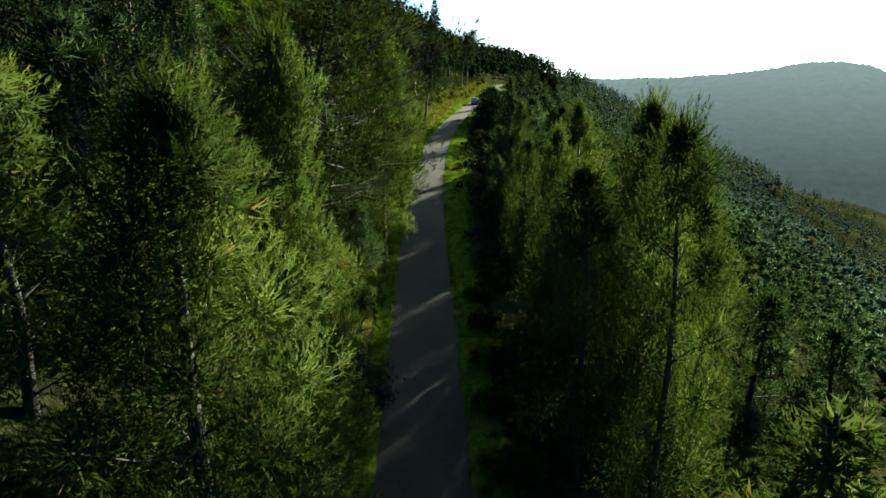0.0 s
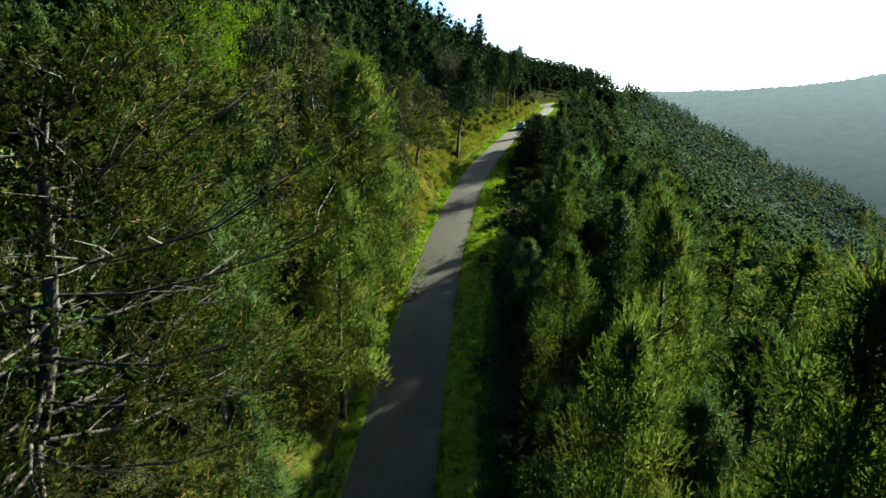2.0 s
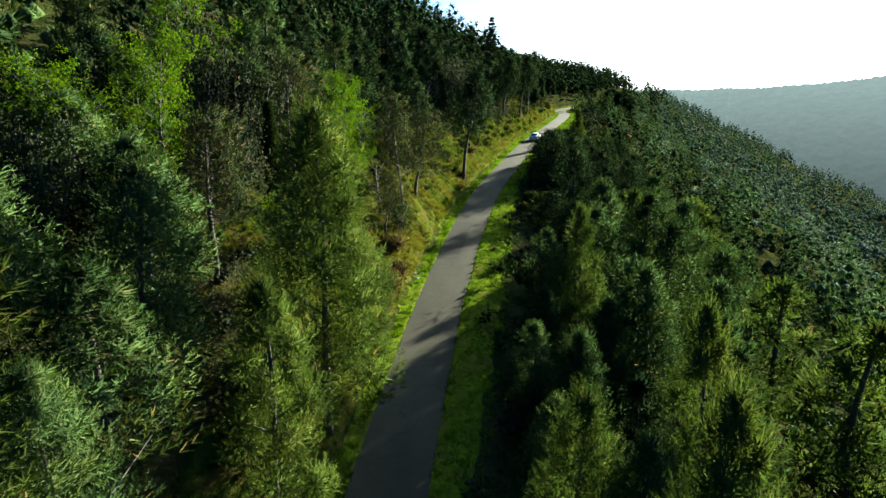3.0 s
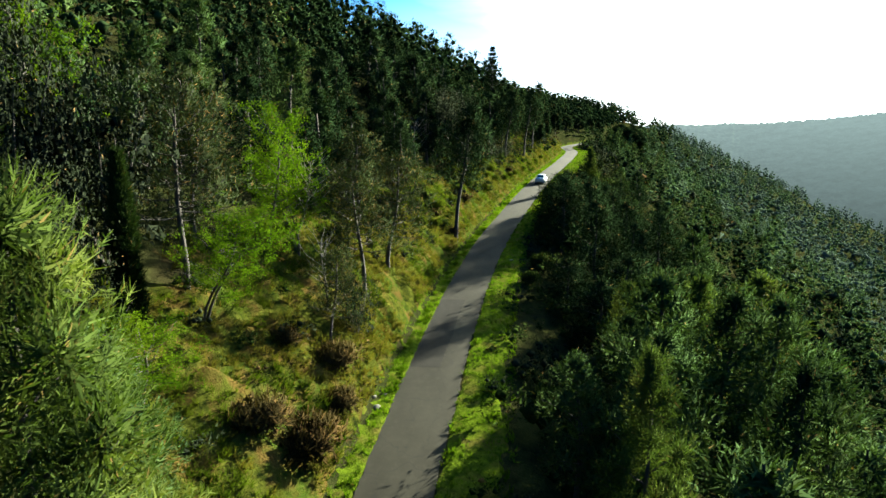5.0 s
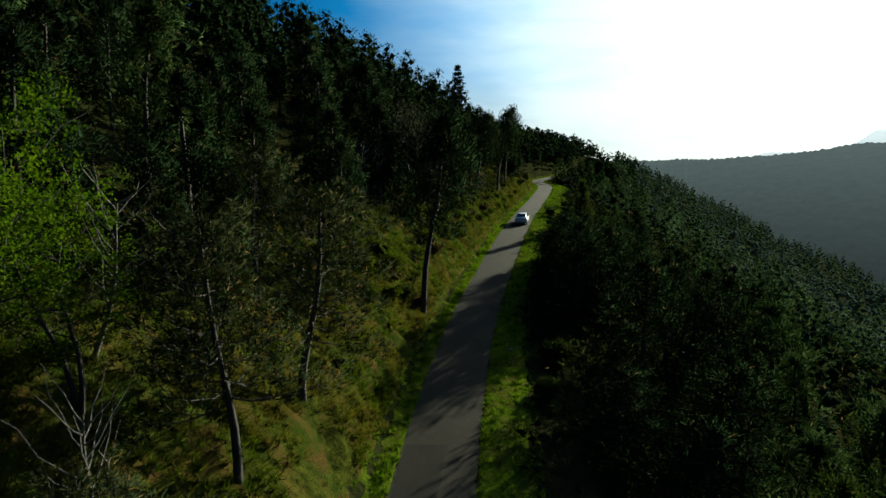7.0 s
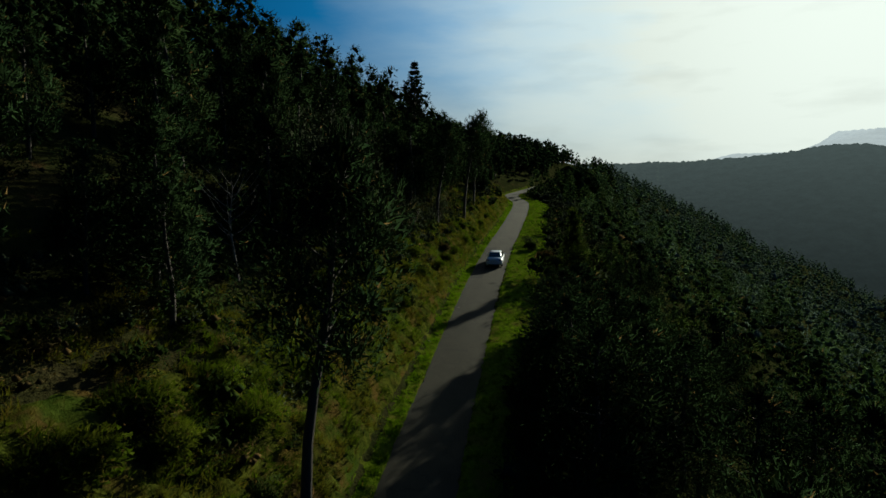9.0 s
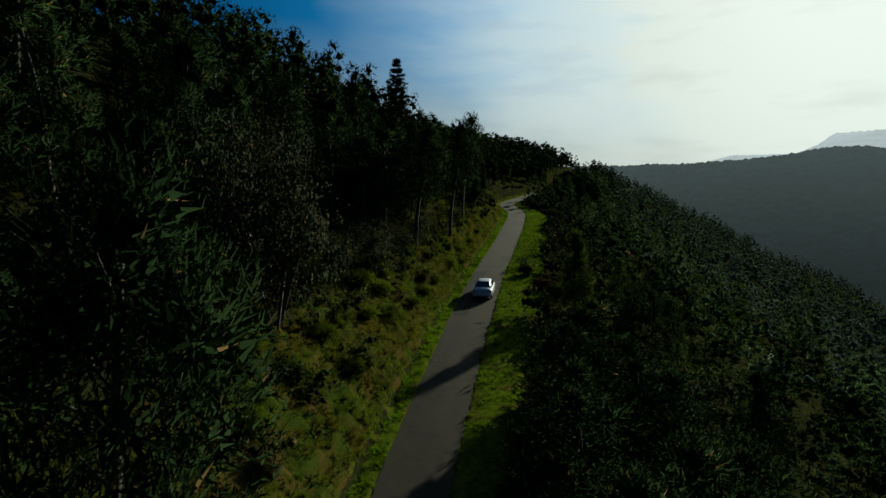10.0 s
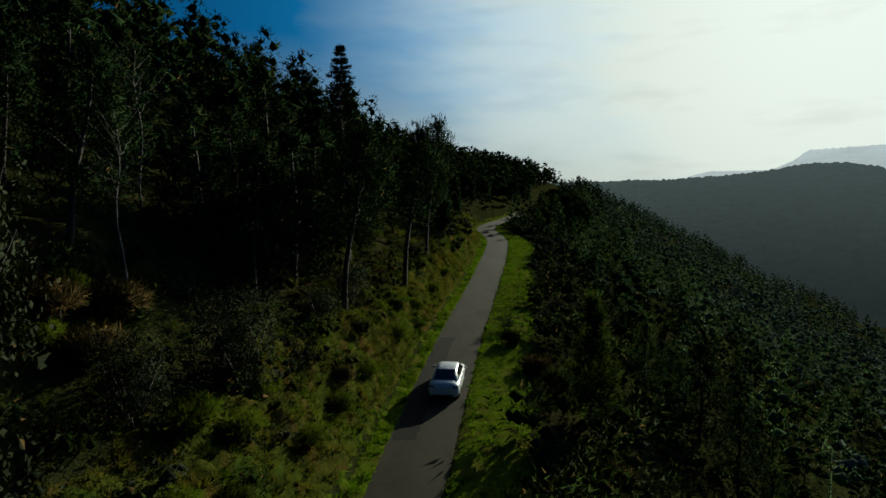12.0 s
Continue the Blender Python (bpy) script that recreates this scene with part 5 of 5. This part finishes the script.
def plant_grass():
    """Fresh grass on both verges, coarse tussocks on the bank."""
    r = np.random.RandomState(91)
    n = 18000
    y = r.uniform(14, 222, n)
    left = r.uniform(size=n) < 0.48
    w = np.interp(y, [p[0] for p in VERGE_R], [p[1] for p in VERGE_R])
    u = np.where(left, -ROAD_HALF - 0.02 - np.abs(r.normal(0, 0.8, n)), ROAD_HALF + 0.03 + r.uniform(0, 1, n) * (w + 0.7))
    x = road_x(y) + u
    p = np.stack([x, y, land(x, y) - 0.03], 1)
    size = 0.20 + 0.11 * waves(x, y, 1.6, 8)
    v, f = blades(r, p, np.tile([[0.0, 0, 1]], (n, 1)), 7, 0.26, 0.05, 0.5)
    base = np.repeat(p, 21, 0)
    v = base + (v - base) * np.repeat(size / 0.2, 21)[:, None]
    tagged(new("verge_grass", mesh_of("verge_grass", v, f, GRASS)), "fresh bright green grass along the road edge", "grass", kind="stuff")
    # tussocks: leaning mops of coarse grass, close together on the open bank
    n = 3000
    y = np.concatenate([r.uniform(10, 235, n), r.uniform(52, 185, n), r.uniform(54, 110, 3200)])
    u = np.concatenate([-3.0 - np.abs(r.normal(0, 3.2, n)), -2.9 - np.abs(r.normal(0, 1, n)) * np.interp(y[n:2 * n], [60, 85, 100, 130, 150], [3.4, 3.6, 6.0, 6.0, 3.6]), -3.0 - 10.0 * r.uniform(0, 1, 3200)])
    keep = waves(u, y, 6.0, 31) > -0.55
    y, u = y[keep], u[keep]
    x = road_x(y) + u
    p = np.stack([x, y, land(x, y) - 0.06 + 0.5 * np.maximum(tussocky(x, y), 0) * (-u - 2.55 < bank_width(y) * 0.9)], 1)
    n = len(p)
    p = np.repeat(p, 3, 0) + np.concatenate([r.normal(0, 0.17, (n * 3, 2)), np.zeros((n * 3, 1))], 1)
    lean = np.stack([0.5 + 0.3 * waves(p[:, 0], p[:, 1], 4.0, 32), -0.25 + 0.3 * waves(p[:, 0], p[:, 1], 4.0, 33), np.ones(len(p))], 1)
    v, f = blades(r, p, lean, 8, 0.44, 0.045, 0.5)
    green = np.repeat(waves(p[:, 0], p[:, 1], 9.0, 34) > 0.12, 8)
    for name, label, pick, mat in (("bank_grass", "coarse yellow-green tussock grass on the road bank", ~green, DRYGRASS), ("bank_grass", "fresh green tufts on the road bank", green, BANKGREEN)):
        w = v.reshape(-1, 3, 3)[pick].reshape(-1, 3)
        tagged(new(name, mesh_of(name, w, np.arange(len(w)).reshape(-1, 3), mat)), label, "grass", kind="stuff")


plant_grass()

# ---- far hills ----


def ridge(name, label, profile, reach, foot, depth, mat, bumps, seed, step, crowns=0.0):
    """A far hill: its crest by azimuth (degrees right of +y) and elevation (degrees), sloping down towards the valley."""
    r = np.random.RandomState(seed)
    eye = np.array([4.0, 80.0, 18.0])
    az = np.arange(profile[0][0], profile[-1][0], step)
    el = np.interp(az, [p[0] for p in profile], [p[1] for p in profile])
    crest = eye[2] + reach * np.tan(np.radians(el))
    # crowns of single trees along the crest
    bumpy = np.zeros(len(az))
    for at in r.uniform(az[0], az[-1], int((az[-1] - az[0]) * crowns)):
        wide = r.uniform(0.06, 0.16)
        bumpy = np.maximum(bumpy, r.uniform(0.1, 1.3) ** 2 * 0.42 * bumps * np.sqrt(np.maximum(0, 1 - ((az - at) / wide) ** 2)))
    crest = crest + waves(az * 9, az * 0, 6.0, seed) * bumps * 0.7
    rows = 110
    f = np.linspace(0, 1, rows)[:, None]
    folds = waves(az[None] * 14 + f * 20, f * 60 + az[None] * 2, 60.0, seed + 1) * bumps * 3.0 * f * (1 - f)
    rough = folds + np.abs(r.normal(0, 0.4, (rows, len(az)))) * bumps * (f > 0)
    z = crest[None] + (foot - crest[None]) * f + rough + bumpy[None] * (f == 0)
    dist = reach - depth * f
    a = np.radians(az)[None]
    v = np.stack([eye[0] + np.sin(a) * dist, eye[1] + np.cos(a) * dist, z], -1).reshape(-1, 3)
    tagged(new(name, mesh_of(name, v, grid_faces(rows, len(az)), mat, True)), label, "hill", kind="structure")


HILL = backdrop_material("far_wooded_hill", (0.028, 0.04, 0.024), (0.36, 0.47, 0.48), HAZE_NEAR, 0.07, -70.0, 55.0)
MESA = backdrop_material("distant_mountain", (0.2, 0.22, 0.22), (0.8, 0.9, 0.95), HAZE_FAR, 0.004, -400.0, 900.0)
ridge("backdrop_hill", "far wooded ridge, its blue haze a glow in the material", RIDGE, 1000.0, -120.0, 520.0, HILL, 2.0, 5, 0.12, 7.0)
ridge("backdrop_mountain", "flat-topped mountain in the distance, paled by a haze glow", MOUNTAIN, 3600.0, -100.0, 1500.0, MESA, 4.0, 6, 0.25)

# ---- the car: a white four-door saloon on the road ----
WHITE = plain("white_car_paint", (0.55, 0.58, 0.6), 0.22, 0.0, 0.03, 2.0)
GLASS = plain("dark_tinted_glass", (0.012, 0.014, 0.016), 0.06, 0.0, 0.1, 2.0)
RUBBER = plain("tyre_rubber", (0.018, 0.018, 0.018), 0.8, 0.0, 0.2, 12.0)
ALLOY = plain("alloy", (0.5, 0.5, 0.52), 0.3, 0.9, 0.1, 8.0)
TRIM = plain("black_plastic", (0.02, 0.02, 0.022), 0.5, 0.0, 0.1, 8.0)
LENS = plain("dark_red_lens", (0.13, 0.012, 0.012), 0.15, 0.0, 0.1, 8.0)
CHROME = plain("chrome_strip", (0.6, 0.6, 0.62), 0.15, 1.0, 0.05, 8.0)
PLATE = plain("number_plate", (0.72, 0.72, 0.68), 0.4, 0.0, 0.05, 8.0)


def lofted(name, sections, mat, close=True):
    """A skin through rings of equal count; each ring is an array n x 3. The ends are capped."""
    rings = np.array(sections, float)
    m, n = rings.shape[:2]
    i, j = np.meshgrid(np.arange(m - 1), np.arange(n), indexing="ij")
    f = np.stack([i * n + j, i * n + (j + 1) % n, (i + 1) * n + (j + 1) % n, (i + 1) * n + j], -1).reshape(-1, 4)
    me = mesh_of(name, rings.reshape(-1, 3), f, mat, True)
    bm = bmesh.new()
    bm.from_mesh(me)
    bm.verts.ensure_lookup_table()
    if close:
        bm.faces.new([bm.verts[k] for k in range(n)])
        bm.faces.new([bm.verts[(m - 1) * n + k] for k in range(n)][::-1])
    bmesh.ops.recalc_face_normals(bm, faces=bm.faces)
    bm.to_mesh(me)
    bm.free()
    return me


def ring_section(y, half, low, belt, top, tuck=0.05, crown_in=0.10):
    """A body cross-section at y: sill, bulging side, shoulder and lid."""
    side = [(-half + 0.10, low), (-half + tuck * 0.4, low + 0.10), (-half, low + 0.30), (-half + 0.015, belt - 0.10), (-half + crown_in, belt), (-half * 0.62, top), (-half * 0.25, top + 0.012)]
    pts = side + [(-x, z) for x, z in side[::-1]]
    return [(x, y, z) for x, z in pts]


def box_mesh(name, size, mat, bevel=0.02):
    bm = bmesh.new()
    bmesh.ops.create_cube(bm, size=1.0)
    bmesh.ops.scale(bm, vec=size, verts=bm.verts)
    if bevel:
        bmesh.ops.bevel(bm, geom=bm.edges[:], offset=bevel, segments=2, affect="EDGES")
    me = bpy.data.meshes.new(name)
    bm.to_mesh(me)
    bm.free()
    me.materials.append(mat)
    return me


def slab(name, corners, thick, mat):
    """A thin curved-looking pane from four corners, thickened inwards along its normal."""
    c = [Vector(p) for p in corners]
    nrm = (c[1] - c[0]).cross(c[3] - c[0]).normalized() * thick
    v = np.array([list(p) for p in c] + [list(p - nrm) for p in c])
    f = np.array([[0, 1, 2, 3], [7, 6, 5, 4], [0, 4, 5, 1], [1, 5, 6, 2], [2, 6, 7, 3], [3, 7, 4, 0]])
    return mesh_of(name, v, f, mat)


def wheel_mesh(name, radius, width, mat, dish):
    prof = ([(radius * 0.66, -width / 2), (radius * 0.93, -width / 2), (radius, -width * 0.36), (radius, width * 0.36), (radius * 0.93, width / 2), (radius * 0.66, width / 2)] if not dish else
            [(0.001, width * 0.30), (radius * 0.2, width * 0.32), (radius * 0.55, width * 0.22), (radius * 0.66, width * 0.42), (radius * 0.66, -width * 0.4), (0.001, -width * 0.3)])
    n = 24
    rings = []
    for i in range(n):
        a = i * math.tau / n
        rings.append([(x, r * math.cos(a), r * math.sin(a)) for r, x in prof])
    rings.append(rings[0])
    return lofted(name, rings, mat, False)


def build_car():
    car = tagged(new("car"), "white four-door saloon car with dark windows on the lane", "car")
    body = [
        ring_section(-2.28, 0.70, 0.42, 0.72, 0.80), ring_section(-2.22, 0.82, 0.30, 0.86, 0.98), ring_section(-2.05, 0.89, 0.24, 0.92, 1.05), ring_section(-1.70, 0.905, 0.22, 0.93, 1.055),
        ring_section(-1.0, 0.91, 0.20, 0.92, 1.0), ring_section(0.0, 0.91, 0.19, 0.90, 0.98), ring_section(0.8, 0.905, 0.20, 0.88, 0.97), ring_section(1.5, 0.89, 0.21, 0.82, 0.90),
        ring_section(2.0, 0.84, 0.23, 0.74, 0.80), ring_section(2.22, 0.74, 0.28, 0.64, 0.69), ring_section(2.31, 0.60, 0.36, 0.56, 0.60)]
    shell = part("body", lofted("body", body, WHITE), None, car)

    def cabin(y, half, z0, z1, w1):
        return [(-half, y, z0), (-half + (half - w1) * 0.5, y, z0 + (z1 - z0) * 0.55), (-w1, y, z1 - 0.03), (-w1 * 0.7, y, z1), (w1 * 0.7, y, z1), (w1, y, z1 - 0.03), (half - (half - w1) * 0.5, y, z0 + (z1 - z0) * 0.55), (half, y, z0)]
    house = [cabin(-1.72, 0.72, 0.98, 1.05, 0.66), cabin(-1.2, 0.79, 0.95, 1.30, 0.60), cabin(-0.85, 0.80, 0.94, 1.42, 0.57), cabin(-0.2, 0.81, 0.94, 1.47, 0.57), cabin(0.35, 0.81, 0.93, 1.45, 0.57),
             cabin(0.6, 0.80, 0.92, 1.38, 0.58), cabin(1.25, 0.76, 0.90, 0.98, 0.68)]
    part("roof", lofted("roof", house, WHITE), None, car)
    rear = part("rear_window", slab("rear_window", [(-0.62, -1.70, 1.095), (0.62, -1.70, 1.095), (0.545, -0.92, 1.452), (-0.545, -0.92, 1.452)], 0.01, GLASS), None, car, "dark glass rear window")
    part("windscreen", slab("windscreen", [(0.64, 1.20, 1.045), (-0.64, 1.20, 1.045), (-0.55, 0.66, 1.40), (0.55, 0.66, 1.40)], 0.01, GLASS), None, car, "dark glass windscreen")
    for sx in (-1, 1):
        for name, y0, y1, z0, z1a, z1b, yt0, yt1 in (("side_window", -0.98, -0.12, 0.985, 1.31, 1.39, -0.78, -0.12), ("side_window", -0.04, 0.86, 0.985, 1.39, 1.33, -0.04, 0.50)):
            x0, x1 = sx * 0.828, sx * 0.668
            pts = [(x0, y0, z0), (x0, y1, z0), (x1, yt1, z1b), (x1, yt0, z1a)]
            part(name, slab(name, pts if sx > 0 else pts[::-1], 0.012, GLASS), None, car, "dark side glass")
        for y in (-1.38, 1.36):
            w = part("wheel", wheel_mesh("wheel", 0.325, 0.21, RUBBER, False), None, car, "black tyre")
            w.location, w.rotation_euler = (sx * 0.81, y, 0.325), (0, 0, 0 if sx > 0 else math.pi)
            part("rim", wheel_mesh("rim", 0.325, 0.21, ALLOY, True), None, w, "silver alloy rim")
        m = part("door_mirror", box_mesh("door_mirror", (0.20, 0.11, 0.13), WHITE, 0.035), None, car)
        m.location = (sx * 0.98, 0.72, 1.0)
        t = part("tail_light", box_mesh("tail_light", (0.36, 0.16, 0.15), LENS, 0.04), None, car, "dark red tail light")
        t.location, t.rotation_euler = (sx * 0.66, -2.17, 0.83), (0.1, 0, sx * 0.32)
        hl = part("headlight", box_mesh("headlight", (0.34, 0.22, 0.13), CHROME, 0.04), None, car, "clear headlight")
        hl.location, hl.rotation_euler = (sx * 0.60, 2.10, 0.63), (0, 0, -sx * 0.45)
        e = part("exhaust_tip", box_mesh("exhaust_tip", (0.12, 0.08, 0.05), CHROME, 0.015), None, car, "chrome exhaust tip")
        e.location = (sx * 0.52, -2.25, 0.31)
        for y in (-0.55, 0.42):
            dh = part("door_handle", box_mesh("door_handle", (0.03, 0.17, 0.03), CHROME, 0.01), None, car, "chrome door handle")
            dh.location = (sx * 0.905, y, 0.83)
        si = part("sill_trim", box_mesh("sill_trim", (0.03, 2.2, 0.08), TRIM, 0.01), None, car, "black sill trim")
        si.location = (sx * 0.87, 0.0, 0.23)
    for name, size, at, mat, label in (("number_plate", (0.50, 0.02, 0.12), (0, -2.262, 0.70), PLATE, "plain white number plate"), ("boot_strip", (0.62, 0.03, 0.03), (0, -2.25, 0.80), CHROME, "chrome strip"),
                                       ("rear_bumper_lip", (1.28, 0.10, 0.10), (0, -2.22, 0.36), TRIM, "black lower bumper"), ("plate_bar", (0.36, 0.012, 0.05), (0, -2.272, 0.70), TRIM, "dark bar on the plate")):
        ob = part(name, box_mesh(name, size, mat, 0.01), None, car, label)
        ob.location = at
    antenna = part("roof_antenna", box_mesh("roof_antenna", (0.05, 0.16, 0.07), WHITE, 0.02), None, car)
    antenna.location = (0, -0.72, 1.455)
    y = 148.0
    x = float(road_x(y)) + 0.45
    ahead = Vector((float(road_x(y + 2) - road_x(y - 2)), 4.0, float(road_z(y + 2) - road_z(y - 2)))).normalized()
    pitch, yaw = math.asin(ahead.z), -math.atan2(ahead.x, ahead.y)
    car.matrix_basis = Matrix.LocRotScale((x, y, float(road_z(y)) + 0.048), Euler((pitch, 0, yaw)), None)
    return car


build_car()

# ---- small things ----


def stone(seed, size):
    r = np.random.RandomState(seed)
    bm = bmesh.new()
    bmesh.ops.create_icosphere(bm, subdivisions=2, radius=size)
    for v in bm.verts:
        v.co *= 1 + 0.25 * noise.noise(v.co * (2.2 / size) + Vector((seed, 0, 0)))
        v.co.z *= 0.62
    me = bpy.data.meshes.new("stone")
    bm.to_mesh(me)
    bm.free()
    me.materials.append(STONE)
    return me


STONES = [stone(i, 0.22) for i in range(3)]
rs = np.random.RandomState(8)
for at, (x, y, s) in enumerate(((-3.95, 69.2, 1.0), (-4.3, 69.9, 0.8), (-3.8, 70.6, 0.6), (-9.6, 77.6, 1.2), (-10.4, 79.4, 1.0), (2.9, 98.0, 0.8), (-11.2, 68.0, 0.7), (-12.0, 60.5, 0.7), (-5.0, 92.6, 0.7), (3.2, 131.0, 0.6), (0.9, 122.6, 0.7))):
    ob = tagged(new("stone", STONES[at % 3]), "pale limestone lying on the bank", "stone", group="stones on the bank")
    ob.matrix_basis = Matrix.LocRotScale((x, y, float(land(x, y)) + 0.03), Euler((0, 0, at)), (s, s * 1.2, s))
